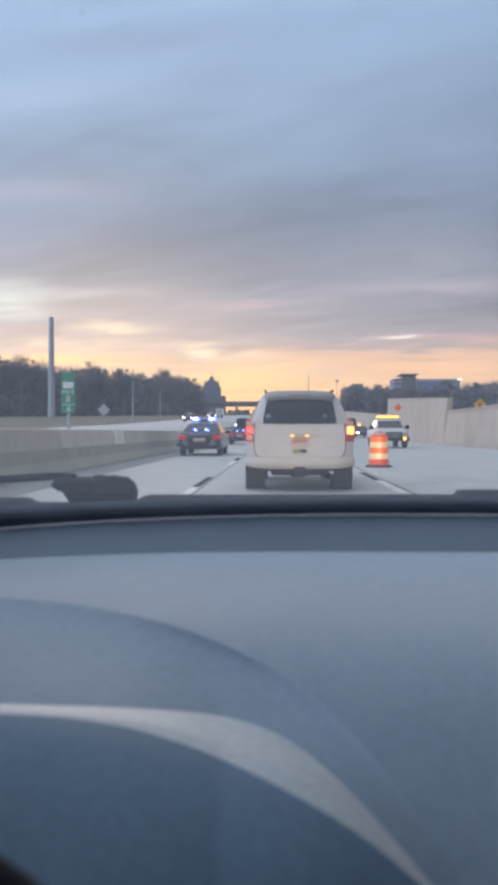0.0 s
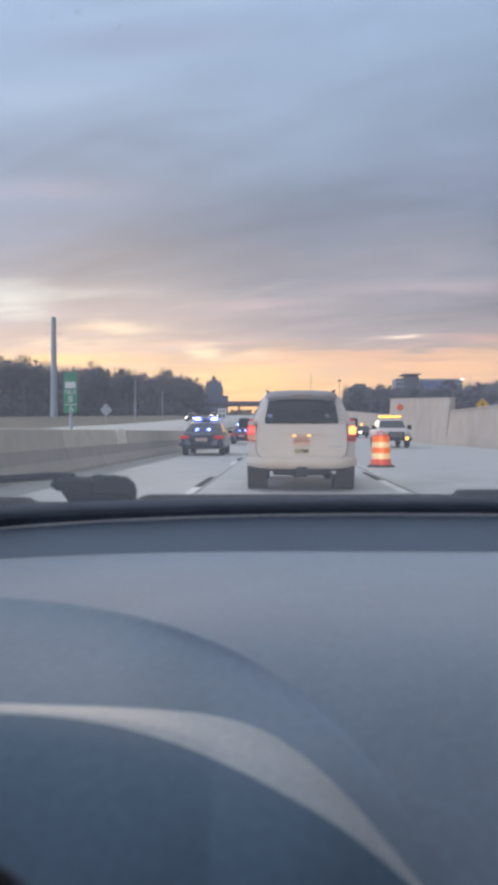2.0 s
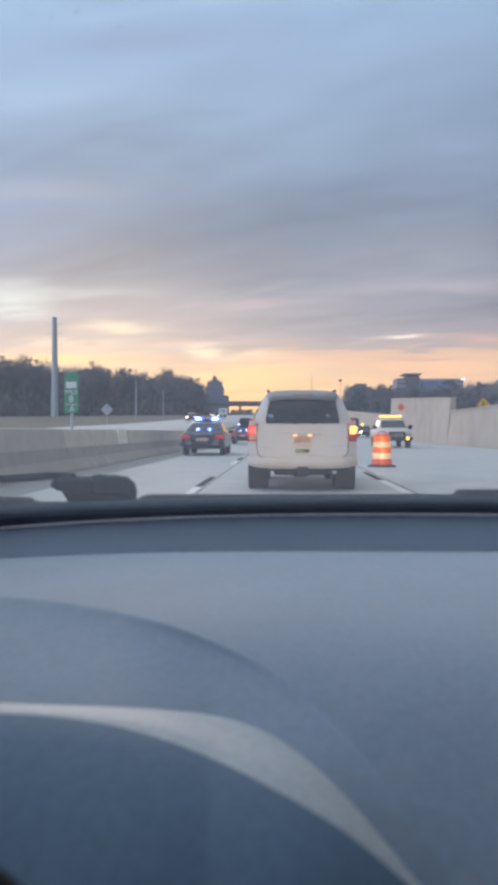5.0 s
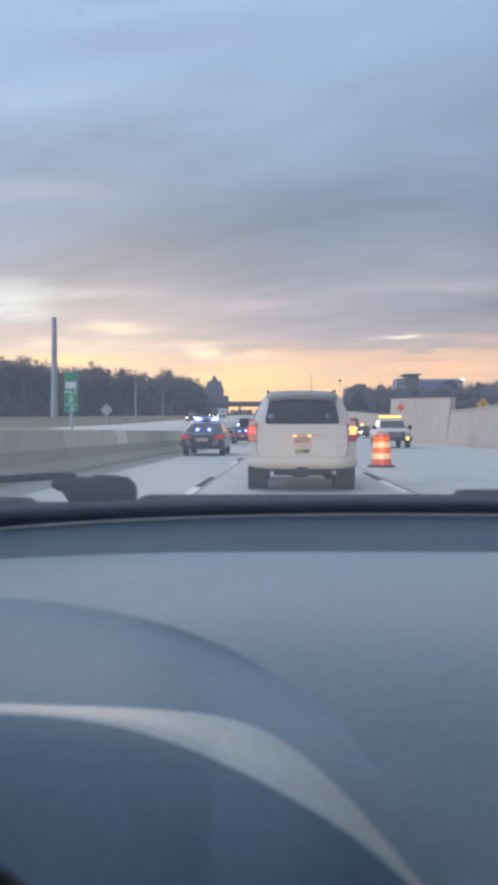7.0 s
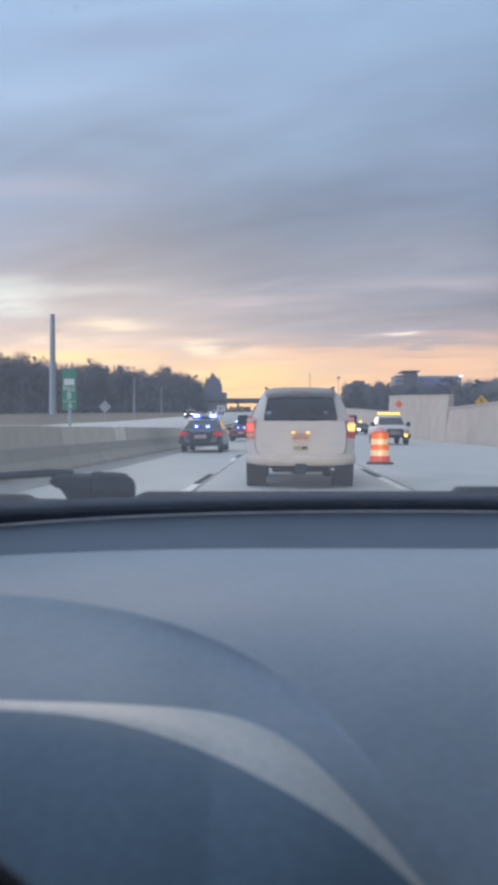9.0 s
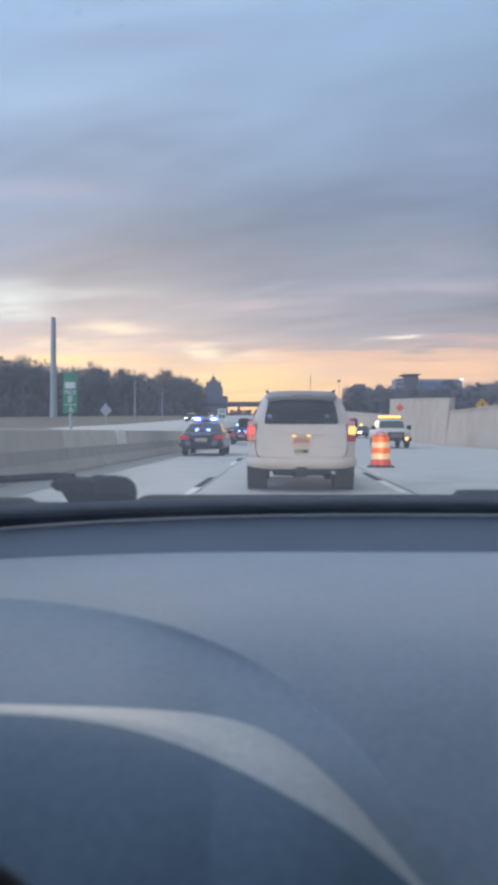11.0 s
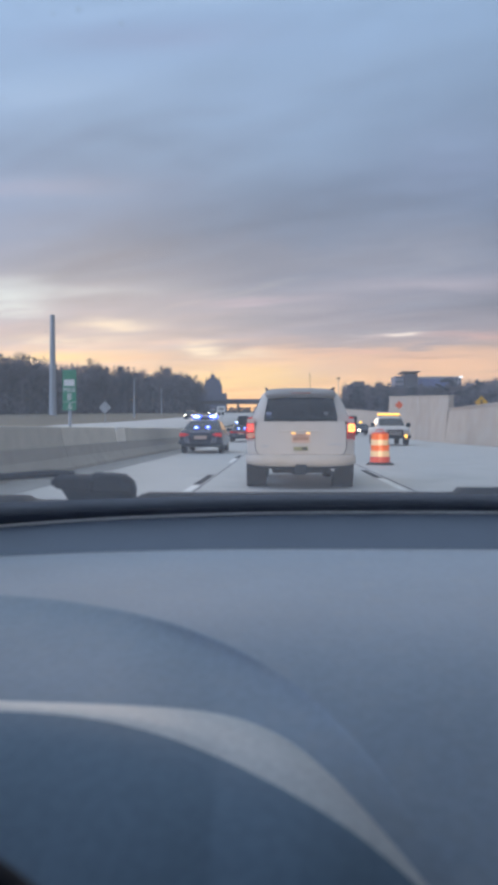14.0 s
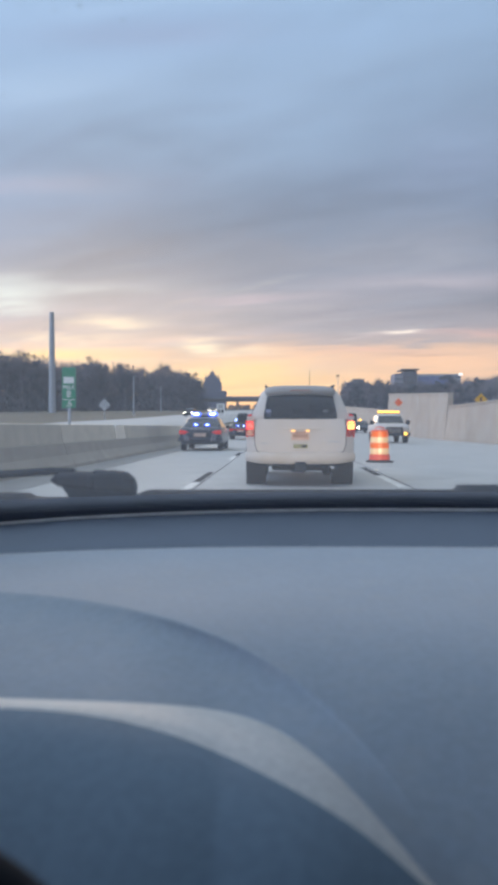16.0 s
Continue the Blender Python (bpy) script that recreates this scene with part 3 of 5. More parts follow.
    part("bumper", bm, M["dirty_paint"], t, smooth=True)
    bm = bm_new()
    box(bm, -0.62, 0.62, 0.02, 0.30, 0.36, 0.42, 0.02)
    box(bm, -0.10, 0.10, -0.09, 0.05, 0.27, 0.45, 0.015)
    part("hitch", bm, M["black_plastic"], t)
    bm = bm_new()
    box(bm, -0.80, 0.80, 0.3, 4.3, 0.34, 0.44, 0.03)
    box(bm, -0.50, 0.55, 0.70, 1.0, 0.24, 0.40, 0.05)
    tube(bm, (-0.7, 0.95, 0.38), (0.7, 0.95, 0.38), 0.06, 0.06, 10)
    lathe(bm, [(0.10, -0.2), (0.17, -0.1), (0.17, 0.1), (0.10, 0.2)], 14, "x", (0, 0.95, 0.36))
    part("underbody", bm, M["underbody"], t)
    bm = bm_new()
    tube(bm, (0.55, 0.04, 0.34), (0.55, 0.6, 0.34), 0.032, 0.032, 12)
    part("exhaust_pipe", bm, M["galv"], t)
    # tail lamps
    for s in (-1, 1):
        bm = bm_new()
        o = [(0.79, 0.87), (0.93, 0.85), (0.945, 1.04), (0.90, 1.23), (0.845, 1.25), (0.80, 1.15)]
        loft(bm, [[(s * x, 0.075 + (0.05 if x > 0.9 else 0), z) for x, z in o], [(s * x, 0.30, z) for x, z in o]])
        lamp = part("tail_lamp", bm, M["tail_red"], t, "red tail lamp cluster")
        bm = bm_new()
        box(bm, s * 0.865 - 0.058, s * 0.865 + 0.058, 0.062, 0.10, 0.99, 1.122, 0.022)
        bq = bm_new()
        box(bq, s * 0.862 - 0.055, s * 0.862 + 0.055, 0.064, 0.10, 1.135, 1.215, 0.012)
        part("clear_lens", bq, M["clear_lens"], lamp)
        bq = bm_new()
        box(bq, s * 0.862 - 0.062, s * 0.862 + 0.062, 0.062, 0.10, 0.872, 0.985, 0.012)
        part("lower_lens", bq, M["dark_lens"], lamp)
        bq = bm_new()
        for i in (-1, 0, 1):
            box(bq, s * 0.865 + 0.026 * i - 0.003, s * 0.865 + 0.026 * i + 0.003, 0.058, 0.066, 1.008, 1.112)
            box(bq, s * 0.865 - 0.046, s * 0.865 + 0.046, 0.0585, 0.0655, 1.06 + 0.028 * i - 0.003, 1.06 + 0.028 * i + 0.003)
        part("lens_grid", bq, M["dark_lens"], lamp)
        part("bulb", bm, M["tail_hot"] if s > 0 else M["tail_dim"], lamp, "lit bulb behind the lens")
        bm = bm_new()
        box(bm, min(s * 0.99, s * 1.23), max(s * 0.99, s * 1.23), 2.55, 2.72, 1.11, 1.31, 0.05, 3)
        tube(bm, (s * 0.86, 2.62, 1.14), (s * 1.02, 2.62, 1.19), 0.035, 0.03, 8)
        part("mirror", bm, M["black_plastic"], t)
        bm = bm_new()
        pipe(bm, [(s * 0.58, 0.42, 1.73), (s * 0.60, 0.52, 1.760), (s * 0.615, 1.5, 1.79), (s * 0.605, 2.4, 1.775), (s * 0.585, 2.52, 1.73)], 0.018, 8)
        part("roof_rail", bm, M["black_plastic"], t)
        bm = bm_new()
        q = [(s * 0.872, 0.55, 1.17), (s * 0.872, 2.95, 1.17), (s * 0.70, 2.45, 1.60), (s * 0.70, 0.65, 1.60)]
        slab(bm, q, (s, 0, 0.4), 0.012)
        part("side_window", bm, M["dark_glass"], t)
        for y in (0.95, 3.72):
            wheel(t, s * 0.825, y, 0.385, 0.225, s)
        # wheel housings
        for y in (0.95, 3.72):
            bm = bm_new()
            lathe(bm, [(0.47, s * 0.60), (0.47, s * 0.948)], 24, "x", (0, y, 0.40))
            part("wheel_housing", bm, M["underbody"], t)
        bm = bm_new()
        box(bm, s * 0.80 - 0.09, s * 0.80 + 0.09, 0.50, 0.512, 0.26, 0.44, 0.004)
        part("mud_flap", bm, M["rubber"], t)
    return t


build_suv()


# ---- traffic drums ----
M["drum"] = mat("orange_drum_plastic", (0.66, 0.075, 0.04), 0.45, scale=6, var=0.08, stain=0.15, stain_scale=5, stain_color=(0.5, 0.12, 0.05))
M["reflect_orange"] = mat("orange_reflective_sheeting", (1.0, 0.17, 0.0), 0.35, scale=90, var=0.06, emit=None)
# white sheeting coloured amber: the head lamps' warm return put into it
M["reflect_white"] = mat("lamplit_white_sheeting", (0.97, 0.68, 0.38), 0.3, scale=90, var=0.06)


def build_drum():
    t = thing("traffic_drum", "orange and white striped plastic traffic drum on a rubber base", "traffic drum", "drums along the lane", m=pose(2.92, 21.2, 0))
    steps = [(0.292, 0.07), (0.282, 0.25), (0.272, 0.42), (0.264, 0.58), (0.256, 0.74), (0.248, 0.91)]
    bm = bm_new()
    lathe(bm, [(0.30, 0.06), (0.298, 0.10), (0.286, 0.235)], 28)
    part("drum_skirt", bm, M["drum"], t)
    cols = ["reflect_white", "reflect_orange", "reflect_white", "reflect_orange"]
    for i, c in enumerate(cols):
        (r0, z0), (r1, z1) = steps[i + 1], steps[i + 2]
        r0, r1 = r0, r1 + 0.004
        bm = bm_new()
        lathe(bm, [(r0 - 0.012, z0 - 0.012), (r0, z0 + 0.002), (r1, z1 - 0.018), (r1 - 0.012, z1 - 0.010)], 28)
        part("reflective_band", bm, M[c], t)
    bm = bm_new()
    lathe(bm, [(0.244, 0.895), (0.240, 0.925), (0.21, 0.945), (0.05, 0.95)], 28)
    part("drum_top", bm, M["drum"], t)
    bm = bm_new()
    pipe(bm, [(-0.11, 0, 0.94), (-0.105, 0, 1.0), (-0.07, 0, 1.025), (0.07, 0, 1.025), (0.105, 0, 1.0), (0.11, 0, 0.94)], 0.016, 8)
    part("handle", bm, M["drum"], t)
    bm = bm_new()
    lathe(bm, [(0.40, 0.0), (0.41, 0.02), (0.38, 0.045), (0.31, 0.07), (0.29, 0.08)], 28)
    part("rubber_base", bm, M["rubber"], t, "black rubber ring base")
    for k in range(1, 6):
        copy_thing(t, pose(2.92 + 0.05 * math.sin(k * 2.1), 21.2 + 19.5 * k, rise(0, 21.2 + 19.5 * k), 0, 0, 40 * k))


build_drum()


# ---- raised reflective studs along the lane line ----
def build_stud():
    t = thing("road_stud", "small white raised reflective stud on the lane line", "road marker", "studs along the lane", m=pose(2.32, 17.4, rise(0, 17.4) + 0.004))
    bm = bm_new()
    loft(bm, [[(x, y, z) for x, y in ((-w, -d), (w, -d), (w, d), (-w, d))] for w, d, z in ((0.055, 0.055, 0.0), (0.052, 0.048, 0.012), (0.040, 0.022, 0.020))])
    part("stud_body", bm, M["paint"], t)
    bm = bm_new()
    box(bm, -0.042, 0.042, -0.050, -0.0485, 0.002, 0.011)
    part("reflector", bm, M["reflect_white"], t)
    for k in range(1, 7):
        copy_thing(t, pose(2.32, 17.4 + 12.2 * k, rise(0, 17.4 + 12.2 * k) + 0.004))


build_stud()


# ---- the car that carries the camera ----
M["dash"] = mat("grey_dashboard_plastic", (0.345, 0.420, 0.512), 0.65, spec=0.35, scale=6, var=0.05, bump=0.0, fine=0.05, stain=0.30, stain_scale=36, stain_color=(0.46, 0.48, 0.50))
bsdf = M["dash"].node_tree.nodes["Principled BSDF"]     # dusty sheen, tinted warm to stand for the low sky's reflection
bsdf.inputs["Sheen Weight"].default_value, bsdf.inputs["Sheen Roughness"].default_value = 0.55, 0.45
bsdf.inputs["Sheen Tint"].default_value = (1.0, 0.90, 0.83, 1)
# strip turned from the sky: its shade is put into this darker copy
M["dash_shade"] = mat("shaded_dashboard_plastic", (0.132, 0.166, 0.228), 0.6, scale=7, var=0.06, fine=0.015)
# one plastic in two copies: face coloured as shaded, lip coloured as lit
M["slate"] = mat("shaded_cluster_plastic", (0.180, 0.268, 0.362), 0.55, scale=6, var=0.06, fine=0.05)
M["lip"] = mat("lit_lip_plastic", (0.80, 0.79, 0.775), 0.5, scale=8, var=0.05, fine=0.06)
M["cabin"] = mat("cabin_lining", (0.20, 0.20, 0.21), 0.9, scale=12, var=0.08)


def glass_mat():
    m = bpy.data.materials.new("dusty_windscreen_glass")
    m.use_nodes = True
    nt = m.node_tree
    nt.nodes.clear()
    N, L = nt.nodes.new, nt.links.new
    tr = N("ShaderNodeBsdfTransparent")
    tr.inputs[0].default_value = (0.97, 0.98, 0.98, 1)
    gl = N("ShaderNodeBsdfGlossy")
    gl.inputs["Roughness"].default_value = 0.02
    gl.inputs[0].default_value = (1, 1, 1, 1)
    df = N("ShaderNodeBsdfTranslucent")
    df.inputs[0].default_value = (0.84, 0.88, 0.97, 1)
    tc = N("ShaderNodeTexCoord")
    nz = N("ShaderNodeTexNoise")
    nz.inputs["Scale"].default_value = 3.0
    nz.inputs["Detail"].default_value = 6
    L(tc.outputs["Object"], nz.inputs["Vector"])
    mr = N("ShaderNodeMapRange")
    mr.inputs[3].default_value, mr.inputs[4].default_value = 0.085, 0.130
    nz2 = N("ShaderNodeTexNoise")
    nz2.inputs["Scale"].default_value = 26.0
    nz2.inputs["Detail"].default_value = 5
    L(tc.outputs["Object"], nz2.inputs["Vector"])
    nm = N("ShaderNodeMath")
    nm.operation = "MULTIPLY_ADD"
    nm.inputs[1].default_value = 0.35
    L(nz2.outputs["Fac"], nm.inputs[0])
    nk = N("ShaderNodeMath")
    nk.operation = "MULTIPLY_ADD"
    nk.inputs[1].default_value, nk.inputs[2].default_value = 0.65, 0.0
    L(nz.outputs["Fac"], nk.inputs[0])
    L(nk.outputs[0], nm.inputs[2])
    L(nm.outputs[0], mr.inputs[0])
    m1 = N("ShaderNodeMixShader")
    L(mr.outputs[0], m1.inputs[0])
    L(tr.outputs[0], m1.inputs[1])
    L(df.outputs[0], m1.inputs[2])
    fr = N("ShaderNodeFresnel")
    fr.inputs[0].default_value = 1.35
    m2 = N("ShaderNodeMixShader")
    L(fr.outputs[0], m2.inputs[0])
    L(m1.outputs[0], m2.inputs[1])
    L(gl.outputs[0], m2.inputs[2])
    out = N("ShaderNodeOutputMaterial")
    L(m2.outputs[0], out.inputs[0])
    return m


M["windscreen"] = glass_mat()
M["speck"] = mat("dried_grime", (0.42, 0.46, 0.52), 0.9, scale=300, var=0.2)
M["speck"].node_tree.nodes["Principled BSDF"].inputs["Alpha"].default_value = 0.08
M["wiper"] = mat("faded_wiper_plastic", (0.014, 0.019, 0.028), 0.8, spec=0.08, scale=40, var=0.25, stain=0.4, stain_scale=60, stain_color=(0.06, 0.065, 0.07))
M["frit"] = mat("black_glass_border", (0.085, 0.100, 0.140), 0.6, scale=20, var=0.1)


def build_own_car():
    t = thing("passenger_car", "grey car interior with broad dashboard seen over the wheel", "car interior")
    E0 = EYE
    # dashboard top: a crowned sheet with a hollow where the instrument hood sits
    def dash_z(x, y):
        far = smooth01(0.55, 0.985, y)
        return -0.167 - 0.60 * max(0.0, 0.66 - y) ** 2 - 0.003 * ((x - 0.2) / 0.7) ** 2 + far * (0.004 + 0.004 * x - 0.055 * max(0.0, -x) ** 2)

    HC, HA, HB = (-0.348, 0.216), 0.413, 0.511

    def edge(a):
        """Where a ray from the hood's centre leaves the dashboard."""
        c, s_ = math.cos(a), math.sin(a)
        k = [((0.97 if c > 0 else -0.572) - HC[0]) / c] if abs(c) > 1e-6 else []
        if s_ > 1e-6:
            k.append((0.985 - HC[1]) / s_)
        elif s_ < -1e-6:
            k.append((0.02 - HC[1]) / s_)
        k = min(k)
        return HC[0] + c * k, HC[1] + s_ * k

    def rim(a):
        """The hood's outer edge, on the dashboard's surface."""
        u, v = (HC[0] + HA * math.cos(a)) / 0.1672, (HC[1] + HB * math.sin(a)) / 0.1672
        d = 0.167
        for _ in range(12):
            d = 0.5 * d - 0.5 * dash_z(u * d, v * d)
        return u, v, d

    bm = bm_new()
    angles = [radians(199.2 - 1.2 * i) for i in range(197)]
    rows = []
    for f in [0.0, 0.01, 0.03] + [0.06 + 0.94 * i / 14 for i in range(15)] + [1.004, 1.006]:
        row = []
        for a in angles:
            bx, by = edge(a)
            u, v, d = rim(a)
            ex, ey = max(-0.57, u * d), v * d
            k = min(f, 1.0)
            x, y = ex + (bx - ex) * k, ey + (by - ey) * k
            if f > 1:
                y += (f - 1.0) * 1.2
            z = dash_z(x, y) - (0.0 if f <= 1 else 0.004 if f < 1.005 else 0.04)
            row.append(bm.verts.new((x, y - 0.010 * ((x - 0.15) / 0.6) ** 2 * smooth01(0.5, 0.95, y), E0 + z)))
        rows.append(row)
    for a, b in zip(rows, rows[1:]):
        for i in range(len(angles) - 1):
            bm.faces.new((a[i], a[i + 1], b[i + 1], b[i]))
    bmesh.ops.recalc_face_normals(bm, faces=bm.faces)
    part("dashboard_top", bm, M["dash"], t, "soft blue-grey plastic dashboard top", smooth=True)
    xs = [-0.572 + 1.542 * i / 45 for i in range(46)]

    def droop(x):
        return 0.0245 * (max(0.0, 0.346 - x) / 0.796) ** 2.8

    def band(name, prof, material, label):
        bm = bm_new()
        rows = [[bm.verts.new((x, y - 0.014 * ((x - 0.15) / 0.6) ** 2, E0 + z - droop(x) * k)) for x in xs] for y, z, k in prof]
        for a, b in zip(rows, rows[1:]):
            for i in range(len(xs) - 1):
                bm.faces.new((a[i], a[i + 1], b[i + 1], b[i]))
        return part(name, bm, material, t, label, smooth=True)

    band("defroster_panel", ((0.975, -0.20, 0.1), (0.988, -0.181, 0.15), (1.06, -0.160, 0.6), (1.13, -0.134, 1), (1.145, -0.1315, 1), (1.155, -0.134, 1)), M["dash_shade"], "sloping strip below the windscreen, coloured dark as shaded")
    bm = bm_new()
    pipe(bm, [(x, 1.143 - 0.014 * ((x - 0.15) / 0.6) ** 2, E0 - 0.1300 - droop(x)) for x in xs], 0.0026, 6)
    part("edge_trim", bm, M["lip"], t, "thin pale trim line")
    band("glass_border", ((1.152, -0.136, 1), (1.146, -0.126, 1), (1.138, -0.113, 0.8), (1.131, -0.1015, 0.62)), M["frit"], "black printed border along the windscreen foot")
    # black cowl outside the glass, lower round the wiper
    bm = bm_new()
    rows = []
    for y, z, k in ((1.19, -0.22, 0), (1.20, -0.14, 0), (1.24, -0.128, 0.4), (1.30, -0.1155, 1), (1.36, -0.118, 1), (1.40, -0.16, 0)):
        rows.append([])
        for x in [-0.572 + 1.542 * i / 180 for i in range(181)]:
            dip = 0.014 * smooth01(-0.475, -0.455, x) * (1 - smooth01(-0.275, -0.245, x)) + 0.005 * (1 - smooth01(-0.475, -0.455, x))
            bumpy = 0.009 * smooth01(0.322, 0.326, x) + 0.004 * max(0.0, x + 0.2) * 0.8
            rows[-1].append(bm.verts.new((x, y - 0.016 * ((x - 0.15) / 0.6) ** 2, E0 + z - dip * k + bumpy * k)))
    for a, b in zip(rows, rows[1:]):
        for i in range(180):
            bm.faces.new((a[i], a[i + 1], b[i + 1], b[i]))
    part("cowl_panel", bm, M["wiper"], t, "black plastic cowl at the foot of the windscreen", smooth=True)
    # instrument hood: dips towards the driver, then the lip, coloured as lit, then its face, coloured as shaded
    ts = [radians(198 - 1.2 * i) for i in range(181)]

    def outer(a):
        return rim(a)[:2]

    # the lip's two edges as bent lines: sideways slope k, drop per distance w
    def along(a):
        u, v, _ = rim(a)
        k = max(-1.6, min(1.2, u / max(v, 0.2)))
        return k + 0.05 * (1 - smooth01(-0.12, 0.20, k))

    def bend(k, at, width):
        return width * math.log(1 + math.exp(min(50.0, (k - at) / width)))

    def upper_w(k):
        return 0.3835 + 0.0155 * max(-0.5, k + 0.388) + 1.24 * bend(k, 0.0091, 0.0507)

    def lower_w(k):
        return max(0.3924 - 0.045 * max(-0.15, k + 0.388) + 0.645 * bend(k, -0.1837, 0.0933) + 0.35 * bend(k, 0.11, 0.03), upper_w(k) + 0.002)

    def upper(a):
        k = along(a)
        return (k / upper_w(k), 1 / upper_w(k))

    def lower(a):
        k = along(a)
        return (k / lower_w(k), 1 / lower_w(k))

    def inner(a):
        k = along(a)
        w = lower_w(k) + 0.85
        return (k * 1.6 / w, 1 / w)

    def fall(a):
        """How deep the hood sinks: most before the driver, less beside."""
        (u0, v0), (u1, v1) = outer(a), upper(a)
        width = 0.17 * math.hypot(u1 - u0, v1 - v0)
        return 1.1 * min(1.0, width / 0.20) * (1 + 0.45 * smooth01(-0.25, 0.10, along(a)))

    def shell(name, c0, c1, depths, material, parent, label):
        bm = bm_new()
        rings = []
        for f, d in depths:
            ring = []
            for a in ts:
                (u0, v0), (u1, v1) = c0(a), c1(a)
                e = d(a) if callable(d) else d
                ring.append((max(-0.57, (u0 + (u1 - u0) * f) * e), (v0 + (v1 - v0) * f) * e, E0 - e))
            rings.append(ring)
        if c0 is outer:      # tuck the rim under the dashboard
            lead = []
            for a in ts:
                u, v, d = rim(a)
                uc, vc = HC[0] / 0.1672, HC[1] / 0.1672
                lead.append((max(-0.57, (uc + (u - uc) * 1.02) * d), (vc + (v - vc) * 1.02) * d, E0 - d - 0.002))
            rings.insert(0, lead)
        loft(bm, rings, closed=False, caps=False)
        return part(name, bm, material, parent, label, smooth=True)

    def sink(d):
        return lambda a: rim(a)[2] - 0.0001 + d * fall(a)

    def broad(a):
        """How broad the lip is, which sets how far its edge rolls over."""
        k = along(a)
        return min(1.0, max(0.12, (lower_w(k) - upper_w(k)) / 0.11))

    def face(d):
        return lambda a: rim(a)[2] + 0.0134 * fall(a) + 0.0050 * broad(a) + d - 0.0127

    def lip_depth(f, roll):
        return lambda a: (rim(a)[2] - 0.0001 + 0.0220 * fall(a)) * (1 - f) + (0.0134 * fall(a) + rim(a)[2]) * f + roll * broad(a)

    hood = shell("instrument_hood", outer, upper, [(f, sink(d)) for f, d in ((0.0, 0.0), (0.03, 0.0006), (0.08, 0.0022), (0.15, 0.0048), (0.30, 0.0092), (0.50, 0.0138), (0.75, 0.0178), (0.92, 0.0204), (1.0, 0.0220))], M["dash"], t, "grey instrument hood sunk into the dashboard")
    shell("hood_lip", upper, lower, [(f, lip_depth(g, r)) for f, g, r in ((0.0, 0.0, 0.0), (0.06, 0.14, 0.0), (0.15, 0.36, 0.0), (0.3, 0.66, 0.0), (0.45, 0.86, 0.0001), (0.6, 0.97, 0.0006), (0.72, 1.0, 0.0015), (0.84, 1.0, 0.0027), (0.93, 1.0, 0.0039), (1.0, 1.0, 0.0050))], M["lip"], hood, "curved lip of the instrument hood, coloured pale as lit")
    shell("hood_face", lower, inner, [(f, face(d)) for f, d in ((0.0, 0.0127), (0.03, 0.0132), (0.12, 0.0155), (0.3, 0.025), (0.55, 0.047), (0.8, 0.078), (1.0, 0.115))], M["slate"], hood, "face below the lip, coloured dark as shaded")
    # steering wheel, its rim just under the eye
    bm = bm_new()
    c = Vector((-0.170, 0.20, E0 - 0.285))
    rings = []
    for i in range(72):
        a = 2 * math.pi * i / 72
        ring = []
        for j in range(14):
            q = 2 * math.pi * j / 14
            r = 0.172 + 0.015 * math.cos(q)
            ring.append(tuple(c + Vector((r * math.cos(a), -0.05 * (1 - math.sin(a)) + 0.015 * math.sin(q), r * math.sin(a)))))
        rings.append(ring)
    loft(bm, rings + rings[:1], caps=False)
    sw = part("steering_wheel", bm, M["black_plastic"], t, "black steering wheel rim", smooth=True)
    bm = bm_new()
    lathe(bm, [(0.05, -0.02), (0.07, 0.0), (0.05, 0.02)], 20, "y", tuple(c))
    for a in (0, math.pi, 1.5 * math.pi):
        tube(bm, c, c + Vector((0.168 * math.cos(a), -0.05 * (1 - math.sin(a)), 0.168 * math.sin(a))), 0.016, 0.012, 8)
    part("hub", bm, M["black_plastic"], sw)
    # windscreen; unseen roof, doors and back close the cabin and shape its light
    bm = bm_new()
    n = 16
    rows = []
    for y, z in ((1.165, -0.140), (0.88, 0.10), (0.55, 0.365)):
        rows.append([bm.verts.new((-0.56 + 1.54 * i / n, y - 0.05 * ((i / n - 0.5) * 2) ** 2, E0 + z)) for i in range(n + 1)])
    for a, b in zip(rows, rows[1:]):
        for i in range(n):
            bm.faces.new((a[i], a[i + 1], b[i + 1], b[i]))
    ws = part("windscreen", bm, M["windscreen"], t, "lightly dusty windscreen glass", smooth=True)
    for px, py, pz, r in ((-0.163, 0.5824, 0.339, 0.0022), (-0.1306, 0.591, 0.332, 0.0017), (-0.184, 0.5845, 0.337, 0.0015), (-0.246, 0.6376, 0.2947, 0.0018)):
        bm = bm_new()
        lathe(bm, [(r * 0.5, -0.0003), (r, 0.0), (r * 0.6, 0.0003)], 10, "y", (px, py - 0.004, E0 + pz - 0.003))
        part("dirt_speck", bm, M["speck"], ws)
    bm = bm_new()
    box(bm, -0.58, 0.98, -1.6, 0.54, E0 + 0.37, E0 + 0.42, 0.02)
    part("roof", bm, M["cabin"], t)
    for nm, x0, x1 in (("door", -0.64, -0.58), ("door", 0.98, 1.04)):
        bm = bm_new()
        box(bm, x0, x1, -1.5, 1.0, 0.30, E0 - 0.12, 0.02)
        part(nm, bm, M["cabin"], t)
        xm = (x0 + x1) / 2
        for p, q in (((xm, 1.12, E0 - 0.14), (xm, 0.52, E0 + 0.38)), ((xm, -0.35, E0 - 0.14), (xm, -0.30, E0 + 0.36))):
            bm = bm_new()
            tube(bm, p, q, 0.045, 0.045, 8)
            part("pillar", bm, M["cabin"], t)
